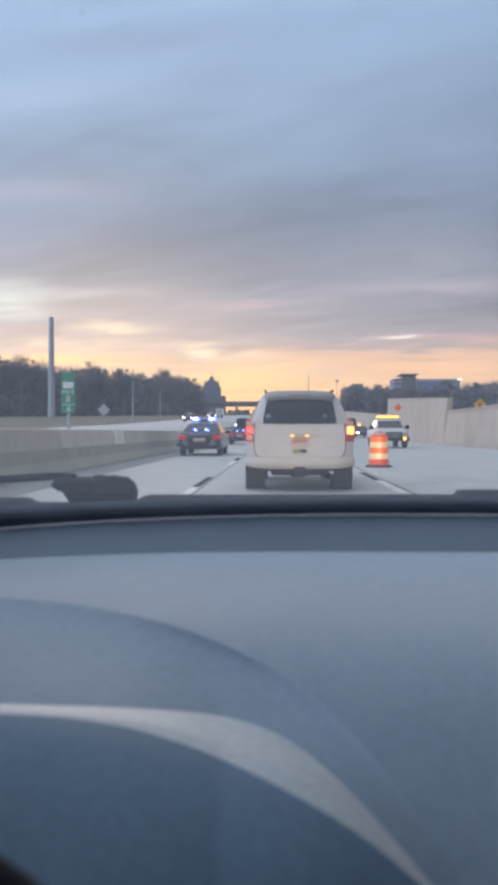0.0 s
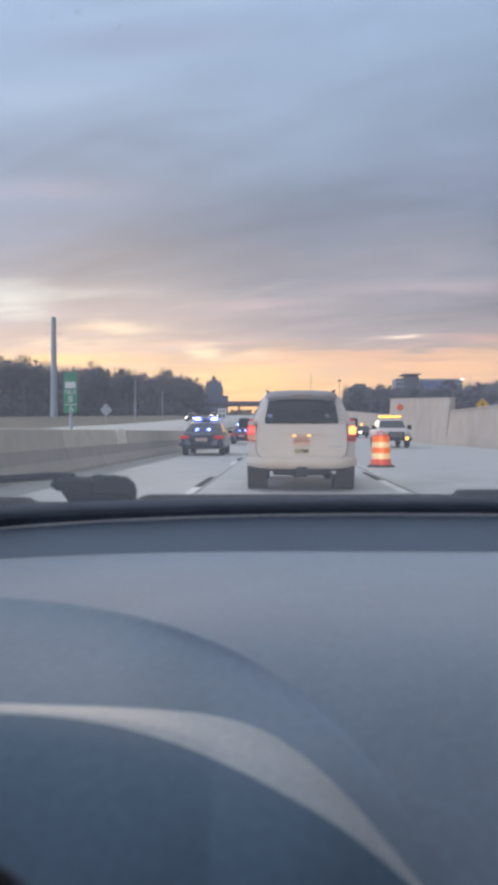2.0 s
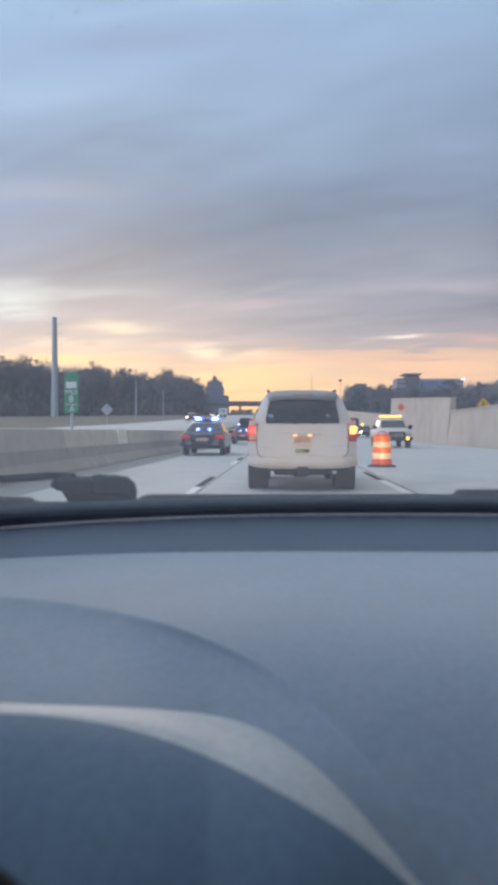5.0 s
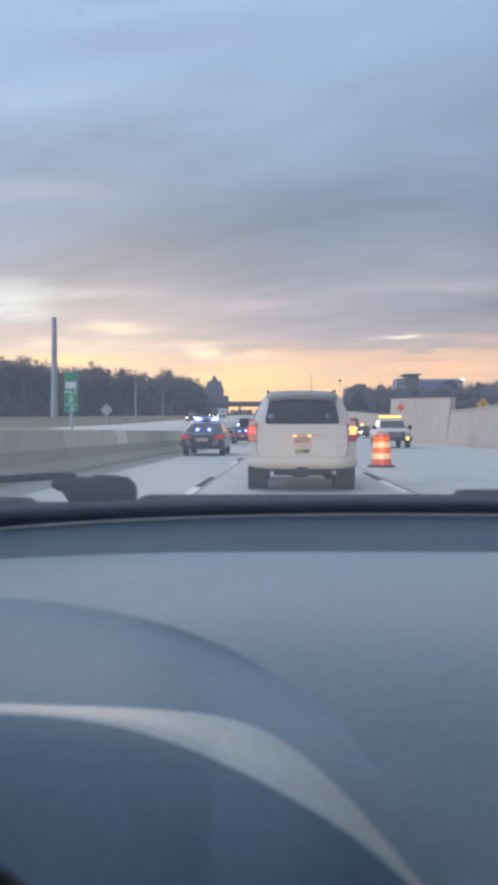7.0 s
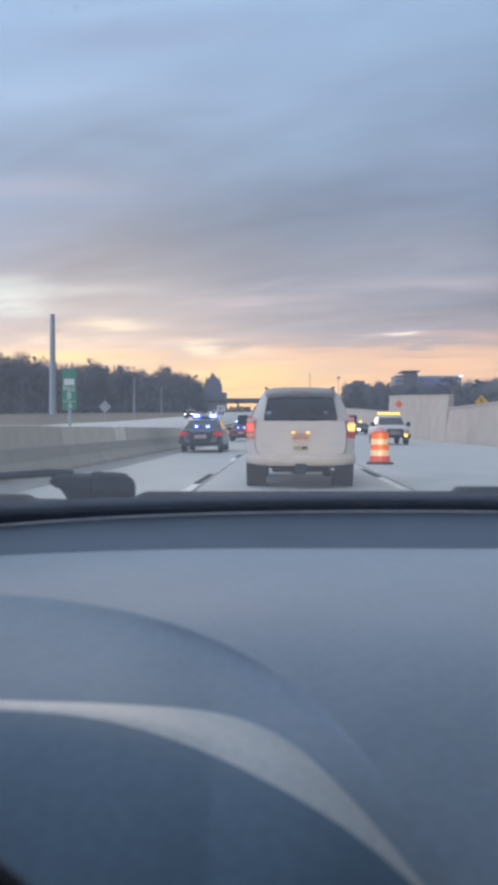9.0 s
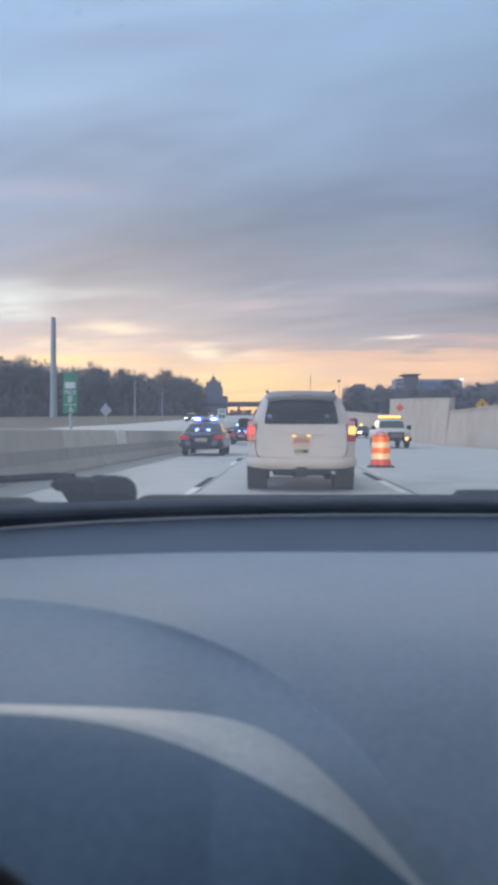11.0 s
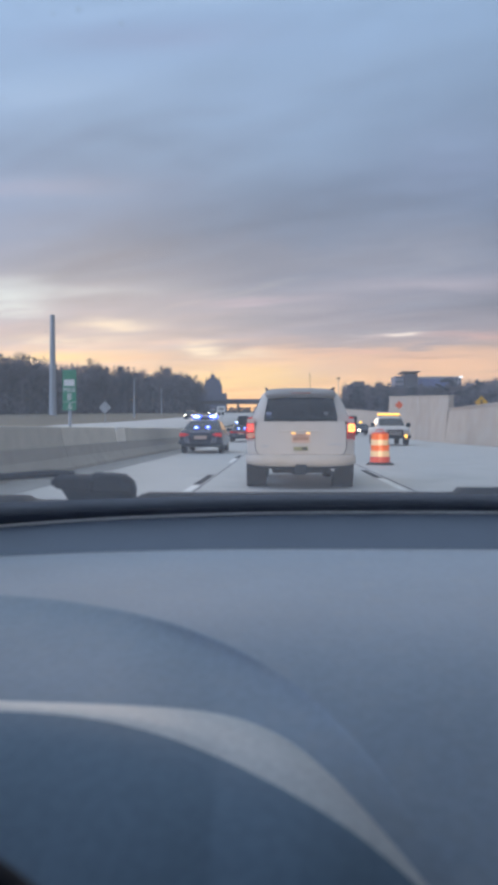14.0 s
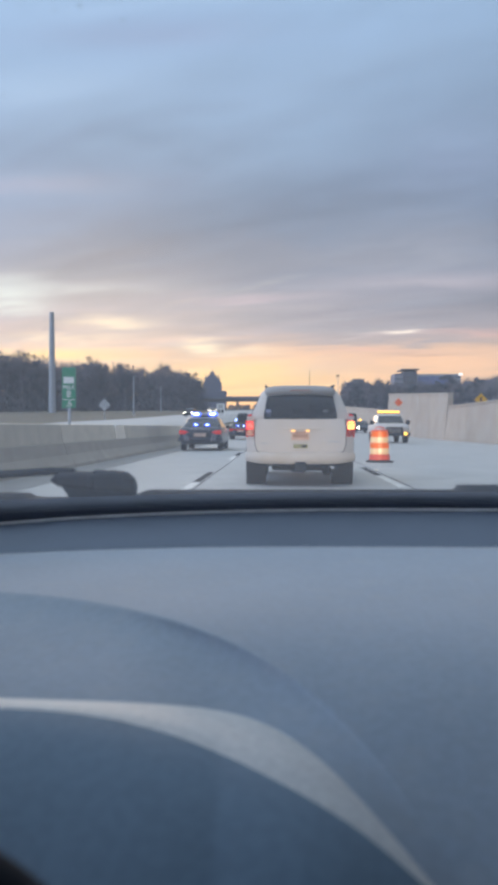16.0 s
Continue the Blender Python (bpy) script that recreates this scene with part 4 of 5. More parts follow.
    # unseen side panes: clear left, tinted right to dim that side
    for x, g in ((-0.612, M["side_glass"]), (1.012, M["tinted_glass"])):
        for y0, y1, t0, t1 in ((-0.26, 1.04, -0.25, 0.50), (-1.50, -0.40, -1.30, -0.36)):
            bm = bm_new()
            slab(bm, [(x, y0, E0 - 0.13), (x, y1, E0 - 0.13), (x, t1, E0 + 0.375), (x, t0, E0 + 0.375)], (1, 0, 0), 0.004)
            part("side_window", bm, g, t, "side window glass out of view, added to balance the cabin light")
    bm = bm_new()
    box(bm, -0.58, 0.98, -1.65, -1.55, 0.30, E0 + 0.34, 0.02)
    part("rear_wall", bm, M["cabin"], t)
    bm = bm_new()
    box(bm, -0.58, 0.98, -1.5, 1.2, 0.25, 0.30)
    part("cabin_floor", bm, M["cabin"], t)
    # outer body, on its wheels
    CX, HW = 0.20, 0.87
    for s_ in (-1, 1):
        bm = bm_new()
        rings = []
        for y, k, zt in ((-2.25, 0.90, 0.84), (-2.0, 0.97, 0.90), (-1.2, 1.0, 0.905), (0.9, 1.0, 0.90), (1.5, 1.0, 0.86), (2.1, 0.95, 0.74), (2.32, 0.86, 0.66)):
            w = HW * k
            rings.append([(CX + s_ * a, y, z) for a, z in ((w - 0.10, 0.24), (w - 0.02, 0.30), (w, 0.48), (w, zt - 0.16), (w - 0.03, zt - 0.04), (w - 0.075, zt), (w - 0.085, zt - 0.03), (w - 0.085, 0.26))])
        loft(bm, rings)
        part("body_side", bm, M["silver_paint"], t, smooth=True)
        for y in (-1.45, 1.45):
            wheel(t, CX + s_ * 0.76, y, 0.32, 0.20, s_)
    bm = bm_new()
    rings = []
    for y, z, k in ((1.405, 0.855, 1.0), (1.42, 0.868, 1.0), (1.7, 0.835, 0.99), (2.1, 0.755, 0.95), (2.28, 0.69, 0.90)):
        row = []
        for i in range(13):
            q = -1 + i / 6
            row.append((CX + q * (HW * k - 0.087), y, z - 0.02 * q * q))
        rings.append(row)
    loft(bm, rings, closed=False, caps=False)
    part("bonnet", bm, M["silver_paint"], t, smooth=True)
    for nm, y0, y1, zb, zt in (("front_bumper", 2.28, 2.42, 0.26, 0.66), ("rear_bumper", -2.38, -2.24, 0.26, 0.80)):
        bm = bm_new()
        box(bm, CX - 0.76, CX + 0.76, y0, y1, zb, zt, 0.05)
        part(nm, bm, M["silver_paint"], t)
    bm = bm_new()
    box(bm, CX - 0.77, CX + 0.77, -2.25, -1.64, 0.80, 0.90, 0.03)
    part("boot_lid", bm, M["silver_paint"], t)
    bm = bm_new()
    box(bm, CX - 0.74, CX + 0.74, -2.2, 2.28, 0.20, 0.255)
    part("floor_pan", bm, M["underbody"], t)
    # unseen glowing lenses added just behind the fill beams
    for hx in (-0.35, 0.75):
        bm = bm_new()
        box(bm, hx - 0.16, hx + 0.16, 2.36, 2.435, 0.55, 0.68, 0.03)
        part("head_lamp", bm, M["head_lamp"], t, "lit head lamp out of view, added for the fill beams")
    # wiper parked on the cowl
    def head(x, zt, zb, d):
        c, h = (zt + zb) / 2, (zt - zb) / 2
        out = []
        for k in range(16):
            a = (k + 0.5) * math.pi / 8
            ca, sa = math.cos(a), math.sin(a)
            out.append((x, 1.262 + d * math.copysign(abs(ca) ** 0.5, ca), E0 + c + h * math.copysign(abs(sa) ** 0.4, sa)))
        return out

    wb = part("wiper_pivot", loft(bm_new(), [head(*q) for q in (
        (-0.404, -0.091, -0.096, 0.010), (-0.398, -0.086, -0.099, 0.02), (-0.388, -0.0805, -0.104, 0.03), (-0.3586, -0.0795, -0.107, 0.033), (-0.334, -0.0800, -0.109, 0.033),
        (-0.331, -0.082, -0.109, 0.03), (-0.326, -0.082, -0.111, 0.03), (-0.322, -0.0785, -0.1125, 0.034), (-0.300, -0.0765, -0.113, 0.034), (-0.275, -0.0795, -0.113, 0.032), (-0.262, -0.090, -0.113, 0.028), (-0.257, -0.101, -0.113, 0.022))]), M["wiper"], t, "black wiper arm head")
    bm = bm_new()
    loft(bm, [[(-0.362, y, E0 - 0.135), (-0.256, y, E0 - 0.135), (-0.258, y, E0 - 0.104), (-0.385, y, E0 - 0.101)] for y in (1.245, 1.28)])
    part("pivot_base", bm, M["wiper"], wb)
    bm = bm_new()
    lathe(bm, [(0.012, -0.085), (0.012, -0.0775), (0.006, -0.0755)], 12, "z", (-0.318, 1.255, E0))
    part("nut", bm, M["wiper"], wb)
    bm = bm_new()
    pipe(bm, [(-0.365, 1.26, E0 - 0.080), (-0.41, 1.27, E0 - 0.079), (-0.48, 1.28, E0 - 0.084), (-0.56, 1.26, E0 - 0.089)], 0.007, 8)
    part("wiper_arm", bm, M["wiper"], wb)
    return t


build_own_car()


# ---- woods, posts and buildings ahead ----
def build_woods(name, path, count, hmin, hmax, seed, label, depth=18, pines=0.26):
    """Bare hardwoods with twig fans and dark pines with clumped heads, over scrub."""
    rng = random.Random(seed)
    verts, faces, slots = [], [], []

    def quad(c, u, v, slot=0, taper=0.6):
        k = len(verts)
        verts.extend([c - u - v, c + u - v, c + u * taper + v, c - u * taper + v])
        faces.append((k, k + 1, k + 2, k + 3))
        slots.append(slot)

    def limb(p, q, r0, r1):
        k = len(verts)
        d = (q - p).normalized()
        a = d.orthogonal().normalized()
        b = d.cross(a)
        for c, r in ((p, r0), (q, r1)):
            verts.extend([c + a * r, c + b * r, c - a * r, c - b * r])
        for j in range(4):
            faces.append((k + j, k + (j + 1) % 4, k + 4 + (j + 1) % 4, k + 4 + j))
            slots.append(0)

    def anyway(k=1.0):
        return Vector((rng.gauss(0, 1), rng.gauss(0, 1), rng.gauss(0, k)))

    for i in range(count):
        f = rng.random()
        s = f * (len(path) - 1)
        j = min(len(path) - 2, int(s))
        p = Vector(path[j]).lerp(Vector(path[j + 1]), s - j)
        back = rng.random()
        x, y = p.x + rng.uniform(-3, 3) - back * depth * 0.35, p.y + back * depth
        h = rng.uniform(hmin, hmax) * (1.0 - 0.06 * f) * (1.05 if rng.random() < 0.08 else 1.0) * (0.84 + 0.15 * noise.noise(Vector((x * 0.045, y * 0.045, seed))) + 0.13 * rng.random())
        base = Vector((x, y, rise(x, y) - 0.2))
        lean = Vector((rng.uniform(-0.04, 0.04), rng.uniform(-0.04, 0.04), 1))
        tip = base + lean * h
        limb(base, base + lean * h * 0.55, 0.26, 0.17)
        limb(base + lean * h * 0.55, tip, 0.17, 0.03)
        if rng.random() < pines:
            # dark clumps of needles round the upper stem
            for k in range(13):
                g = rng.uniform(0.42, 0.97)
                spread = h * 0.17 * (1.15 - abs(g - 0.68) * 2.0) + 0.4
                an = rng.uniform(0, 6.28)
                st = base + lean * h * (g - 0.04)
                cc = base + lean * h * g + Vector((math.cos(an), math.sin(an), 0)) * rng.uniform(0.2, 1.0) * spread
                limb(st, cc, 0.07, 0.03)
                r = rng.uniform(0.05, 0.085) * h
                for m in range(40):
                    d = anyway().normalized() * r * rng.uniform(0.3, 1.0)
                    d.z *= 0.7
                    quad(cc + d, anyway().normalized() * rng.uniform(0.12, 0.30), anyway(0.5).normalized() * rng.uniform(0.2, 0.42), 1)
        else:
            # rounded bare crown: forking limbs that end in fans of fine twigs
            cr, ch = h * rng.uniform(0.13, 0.20), h * rng.uniform(0.27, 0.36)
            cc = base + lean * (h - ch)
            for k in range(17):
                d = Vector((rng.gauss(0, 1), rng.gauss(0, 1), rng.uniform(-0.7, 1.3))).normalized()
                en = cc + Vector((d.x * cr, d.y * cr, d.z * ch)) * rng.uniform(0.72, 0.92)
                st = base + lean * h * rng.uniform(0.35, 0.72)
                fork = st.lerp(en, 0.55) + anyway() * 0.25
                limb(st, fork, 0.10, 0.06)
                limb(fork, en, 0.06, 0.025)
                out = (en - st).normalized()
                for m in range(20):
                    w = (out + anyway() * 0.55).normalized()
                    n = rng.uniform(0.5, 1.25)
                    c = fork.lerp(en, rng.uniform(0.1, 1.0)) + w * n + anyway() * 0.22
                    quad(c, w.cross(anyway()).normalized() * rng.uniform(0.035, 0.085), w * n, 0, 0.25)
        for m in range(80):
            c = base + Vector((rng.gauss(0, 2.4), rng.gauss(0, 2.0), abs(rng.gauss(0, h * 0.21))))
            quad(c, anyway().normalized() * rng.uniform(0.10, 0.34), Vector((rng.gauss(0, 0.6), rng.gauss(0, 0.4), rng.uniform(0.4, 1.2))), 1 if m % 3 else 0)
    me = bpy.data.meshes.new(name)
    me.from_pydata([tuple(v) for v in verts], [], faces)
    me.polygons.foreach_set("material_index", slots)
    me.materials.append(M["twig"])
    me.materials.append(M["pine"])
    return tagged(new(name, me), label, "woodland", kind="stuff")


build_woods("woodland", [(-150, 215), (-110, 232), (-88, 295), (-62, 370), (-46, 440)], 560, 20.5, 27, 5, "dark bare winter woodland beyond the verge", 40)
build_woods("woodland_edge", [(-61, 345), (-51, 372)], 8, 23.5, 27, 15, "tall thin bare trees at the end of the woodland", 10, 0.0)
build_woods("hedge_woods", [(60, 190), (85, 230), (150, 300)], 200, 9, 13, 8, "dark scrubby trees above the retaining wall", 30)
build_woods("hedge_woods", [(42, 300), (62, 330), (110, 360)], 220, 13, 17, 9, "dark scrubby trees above the retaining wall", 40)

# paler blue-grey copy for the far trees, distance haze put into the colour
M["far_twig"] = mat("haze_tinted_far_trees", (0.24, 0.25, 0.28), 0.95, scale=0.05, var=0.2)
far = build_woods("far_woods", [(-160, 900), (-60, 960), (40, 980), (160, 960)], 260, 5, 9, 21, "far trees beyond the bridge, coloured paler for haze", 60)
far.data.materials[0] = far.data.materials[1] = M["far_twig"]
M["facade"] = mat("grey_facade", (0.19, 0.20, 0.265), 0.8, scale=0.2, var=0.1)
M["facade_pale"] = mat("pale_facade_panels", (0.42, 0.42, 0.45), 0.7, scale=0.2, var=0.08)
M["facade_dark"] = mat("dark_brick_facade", (0.18, 0.17, 0.18), 0.8, scale=0.3, var=0.12)
M["window"] = mat("dusk_window_glass", (0.15, 0.165, 0.22), 0.3, scale=0.3, var=0.2)
M["window_blue"] = mat("blue_tinted_curtain_wall", (0.22, 0.25, 0.42), 0.2, scale=0.3, var=0.1)


def windows(parent, x0, x1, y, z0, z1, nx, nz, material, frac=0.6, wname="window"):
    w, h = (x1 - x0) / nx, (z1 - z0) / nz
    bm = bm_new()
    box(bm, -w * frac / 2, w * frac / 2, -0.12, 0.10, -h * frac / 2, h * frac / 2)
    me = mesh_of(wname, bm, material)
    for i in range(nx):
        for j in range(nz):
            o = new(wname, me)
            o.parent = parent
            o.location = (x0 + (i + 0.5) * w, y, z0 + (j + 0.5) * h)


def build_buildings():
    # stepped tower far ahead
    z = rise(-66, 900)
    t = thing("stepped_tower", "dark stepped office tower against the dawn", "building", m=pose(-84, 900, z))
    bm = bm_new()
    box(bm, -17, 17, 0, 24, 0, 24, 0.3)
    part("podium", bm, M["facade"], t)
    bm = bm_new()
    box(bm, -10.8, 10.8, 1, 22, 24, 35.5, 0.3)
    part("shaft", bm, M["facade"], t)
    bm = bm_new()
    box(bm, -9.0, 9.0, 3, 20, 35.5, 41, 0.3)
    part("upper_storey", bm, M["facade"], t)
    bm = bm_new()
    for x in (-8, -4.5, 0, 4.5, 8):
        tube(bm, (x, 8, 41), (x, 8, 45 if x else 53), 0.7, 0.3, 6)
    box(bm, -5.2, 5.2, 5, 16, 41, 43.4)
    box(bm, -2.4, 2.4, 6, 14, 43.4, 48)
    part("crown", bm, M["facade"], t)
    windows(t, -10.3, 10.3, 1.0, 25, 35, 7, 3, M["window"])
    windows(t, -16.5, 16.5, 0.0, 2, 23, 9, 6, M["window"])
    # office building over the trees
    z = rise(100, 500)
    t = thing("office_building", "long pale office building with a dark brick corner", "building", m=pose(100, 500, z))
    bm = bm_new()
    box(bm, -6, 24, 0, 20, 0, 24.5, 0.2)
    part("wall", bm, M["facade_pale"], t)
    bm = bm_new()
    box(bm, -15, -6.02, -2, 18, 0, 26, 0.2)
    part("corner_block", bm, M["facade_dark"], t)
    bm = bm_new()
    box(bm, -21, -15.02, 0, 18, 0, 24.8, 0.2)
    part("glazed_stair", bm, M["facade"], t)
    bm = bm_new()
    box(bm, -16.5, -4.5, -3, 18, 27.2, 27.9, 0.05)
    for x in (-15, -10, -6.5):
        box(bm, x - 0.3, x + 0.3, -1.5, -0.9, 25.9, 27.25)
    part("roof_canopy", bm, M["facade_dark"], t)
    bm = bm_new()
    box(bm, -5.2, 17, -0.25, 0.2, 16.5, 23, 0.05)
    part("curtain_wall", bm, M["window_blue"], t)
    windows(t, 17.3, 24, 0, 8, 24, 3, 5, M["window"])
    windows(t, -14.8, -6.3, -2.0, 8, 25.5, 4, 5, M["window"], 0.5)
    windows(t, -20.8, -15.2, 0, 8, 24.3, 3, 5, M["facade_pale"], 0.7, "panel")
    bm = bm_new()
    box(bm, 22.3, 25, -0.6, 0.4, 23.5, 24.8, 0.1)
    part("lit_sign", bm, mat("lit_roof_sign", (0.9, 0.9, 0.9), 0.4, emit=(1, 0.95, 0.9), power=1.2), t)
    # low blocks near the high mast
    z = rise(50, 520)
    t = thing("low_block", "dark low office block beside a high mast", "building", m=pose(56, 520, z))
    bm = bm_new()
    box(bm, -8, 8, 0, 15, 0, 21.5, 0.2)
    part("wall", bm, M["facade_dark"], t)
    bm = bm_new()
    box(bm, -3, 5, 2, 12, 21.4, 24, 0.2)
    part("roof_plant", bm, M["facade_dark"], t)
    windows(t, -7.5, 7.5, 0, 10, 21, 5, 4, M["window"])


build_buildings()


def build_overpass():
    z = 1.03 + 51 / 1281 * 450
    t = tagged(new("overpass"), "dark concrete road bridge crossing ahead", "bridge", kind="structure")
    bm = bm_new()
    box(bm, -60, 60, 448, 458, z - 2.0, z, 0.1)
    part("deck", bm, M["facade_dark"], t)
    bm = bm_new()
    box(bm, -60, 60, 447.6, 447.95, z - 0.4, z + 0.9, 0.05)
    part("parapet", bm, M["facade"], t)
    for x in (-26, -5.5, 13.5):
        bm = bm_new()
        for y in (450, 456):
            tube(bm, (x, y, rise(x, y) - 0.2), (x, y, z - 1.9), 0.6, 0.6, 14)
        part("pier", bm, M["wall"], t)


build_overpass()


def build_posts():
    # tall steel power pole
    x, y = -71, 224
    t = thing("power_pole", "tall tapered galvanised steel power pole with short arms", "pole", m=pose(x, y, rise(x, y)))
    bm = bm_new()
    tube(bm, (0, 0, -0.2), (0, 0, 31.3), 1.12, 0.72, 12)
    part("shaft", bm, M["galv"], t)
    for z in (28.9, 26.0, 22.8):
        for s in (-1, 1):
            bm = bm_new()
            tube(bm, (s * 0.5, 0, z), (s * 2.7, 0, z + 0.25), 0.07, 0.04, 6)
            tube(bm, (s * 2.6, 0, z + 0.15), (s * 2.6, 0, z - 0.4), 0.05, 0.05, 6)
            part("arm", bm, M["galv"], t)
    # slim lamp standards
    def lamp_post(x, y, h, label):
        t = thing("lamp_post", label, "lamp post", m=pose(x, y, rise(x, y)))
        bm = bm_new()
        tube(bm, (0, 0, -0.2), (0, 0, h), 0.2, 0.11, 8)
        part("pole", bm, M["galv"], t)
        bm = bm_new()
        pipe(bm, [(0, 0, h), (0.15, 0, h + 0.12), (0.35, 0, h + 0.15)], 0.06, 6)
        part("bracket", bm, M["galv"], t)
        bm = bm_new()
        box(bm, 0.25, 0.75, -0.13, 0.13, h + 0.09, h + 0.21, 0.04)
        part("lamp_head", bm, M["galv"], t)
    lamp_post(-34, 168, 8.8, "slim grey lamp post on the far verge")
    lamp_post(-43, 262, 9.0, "slim grey lamp post on the far verge")
    x, y = 42, 520
    t = thing("high_mast", "thin high mast with a ring of lamps", "lamp post", m=pose(x, y, rise(x, y)))
    bm = bm_new()
    tube(bm, (0, 0, -0.2), (0, 0, 26.5), 0.32, 0.2, 8)
    part("pole", bm, M["galv"], t)
    bm = bm_new()
    lathe(bm, [(0.5, 25.9), (1.3, 26.1), (1.3, 26.7), (0.4, 27.0)], 12)
    part("lamp_ring", bm, M["black_plastic"], t)
    x, y = 20, 480
    t = thing("thin_mast", "thin dark mast beside the far road", "mast", m=pose(x, y, rise(x, y)))
    bm = bm_new()
    tube(bm, (0, 0, -0.2), (0, 0, 29), 0.22, 0.12, 6)
    part("pole", bm, M["black_plastic"], t)


build_posts()


# ---- other vehicles ----
def sedan(name, label, m, paint, lit, group=""):
    """A four-door saloon, its tail towards -y."""
    t = thing(name, label, "car", group, m=m)
    low = []
    for y, k, zb, zt in ((0.0, 0.88, 0.42, 0.86), (0.08, 0.95, 0.34, 0.98), (0.5, 0.99, 0.28, 1.02), (1.6, 1.0, 0.26, 0.96), (3.4, 1.0, 0.26, 0.93), (4.2, 0.98, 0.28, 0.84), (4.75, 0.92, 0.34, 0.74), (4.95, 0.78, 0.40, 0.62)):
        low.append(section(y, [(0.78 * k, zb), (0.88 * k, zb + 0.06), (0.93 * k, zb + 0.22), (0.935 * k, zt - 0.16), (0.89 * k, zt - 0.03), (0.78 * k, zt)]))
    bm = bm_new()
    loft(bm, low)
    part("lower_body", bm, paint, t, smooth=True)
    bm = bm_new()
    box(bm, -0.94, 0.94, -0.05, 0.22, 0.40, 0.58, 0.05)
    part("bumper", bm, paint, t)
    up = []
    for y, zt in ((0.55, 0.99), (0.95, 1.22), (1.35, 1.41), (1.6, 1.45), (2.5, 1.47), (2.85, 1.42), (3.65, 0.97)):
        f = (zt - 0.95) / 0.5
        wt = 0.84 - 0.22 * f
        up.append(section(y, [(0.84, 0.93), (0.84, 0.95), (0.84 + (wt - 0.84) * 0.85, 0.95 + (zt - 0.95) * 0.85), (wt - 0.03, zt - 0.01), (wt * 0.5, zt + 0.01 * f)]))
    bm = bm_new()
    loft(bm, up)
    part("cabin", bm, paint, t, smooth=True)
    bm = bm_new()
    slab(bm, [(-0.70, 0.66, 1.04), (0.70, 0.66, 1.04), (0.58, 1.28, 1.385), (-0.58, 1.28, 1.385)], (0, -0.5, 1), 0.02)
    part("rear_window", bm, M["dark_glass"], t)
    bm = bm_new()
    slab(bm, [(-0.70, 3.52, 1.03), (0.70, 3.52, 1.03), (0.58, 2.93, 1.375), (-0.58, 2.93, 1.375)], (0, 0.5, 1), 0.02)
    part("windscreen", bm, M["dark_glass"], t)
    for s in (-1, 1):
        bm = bm_new()
        slab(bm, [(s * 0.825, 1.0, 1.0), (s * 0.825, 3.35, 1.0), (s * 0.665, 2.75, 1.375), (s * 0.665, 1.45, 1.375)], (s, 0, 0.4), 0.015)
        part("side_window", bm, M["dark_glass"], t)
        bm = bm_new()
        box(bm, min(s * 0.88, s * 1.08), max(s * 0.88, s * 1.08), 3.05, 3.2, 0.95, 1.1, 0.04)
        part("mirror", bm, M["black_plastic"], t)
        bm = bm_new()
        box(bm, min(s * 0.60, s * 0.90), max(s * 0.60, s * 0.90), -0.012, 0.16, 0.72, 0.88, 0.03)
        part("tail_lamp", bm, M["tail_red"], t, "red tail lamp")
        bm = bm_new()
        box(bm, min(s * 0.50, s * 0.80), max(s * 0.50, s * 0.80), 4.80, 4.97, 0.56, 0.69, 0.04)
        part("head_lamp", bm, M["head_lamp"] if lit else M["chrome"], t, "lit white head lamp" if lit else "head lamp")
        for y in (0.95, 3.85):
            wheel(t, s * 0.80, y, 0.33, 0.22, s)
    bm = bm_new()
    box(bm, -0.26, 0.26, -0.06, 0.02, 0.62, 0.76, 0.01)
    part("number_plate", bm, M["plate"], t)
    return t


def light_bar(t, left, right, y=2.0, z=1.48):
    bm = bm_new()
    box(bm, -0.55, 0.55, y - 0.14, y + 0.14, z, z + 0.05, 0.02)
    b = part("light_bar", bm, M["black_plastic"], t, "roof light bar with flashing lamps")
    for x0, x1, m in ((-0.56, -0.18, left), (0.18, 0.56, right)):
        bm = bm_new()
        box(bm, x0, x1, y - 0.15, y + 0.15, z + 0.052, z + 0.20, 0.04)
        dome = part("beacon", bm, M[m], b)
        if m == "blue_lamp":
            bm = bm_new()
            box(bm, x0 + 0.07, x1 - 0.07, y - 0.156, y - 0.12, z + 0.082, z + 0.168, 0.014)
            part("bulb", bm, M["blue_core"], dome, "white-hot centre of the beacon")
    bm = bm_new()
    box(bm, -0.17, 0.17, y - 0.13, y + 0.13, z + 0.052, z + 0.15, 0.03)
    part("centre_lens", bm, M["window_blue"], b)


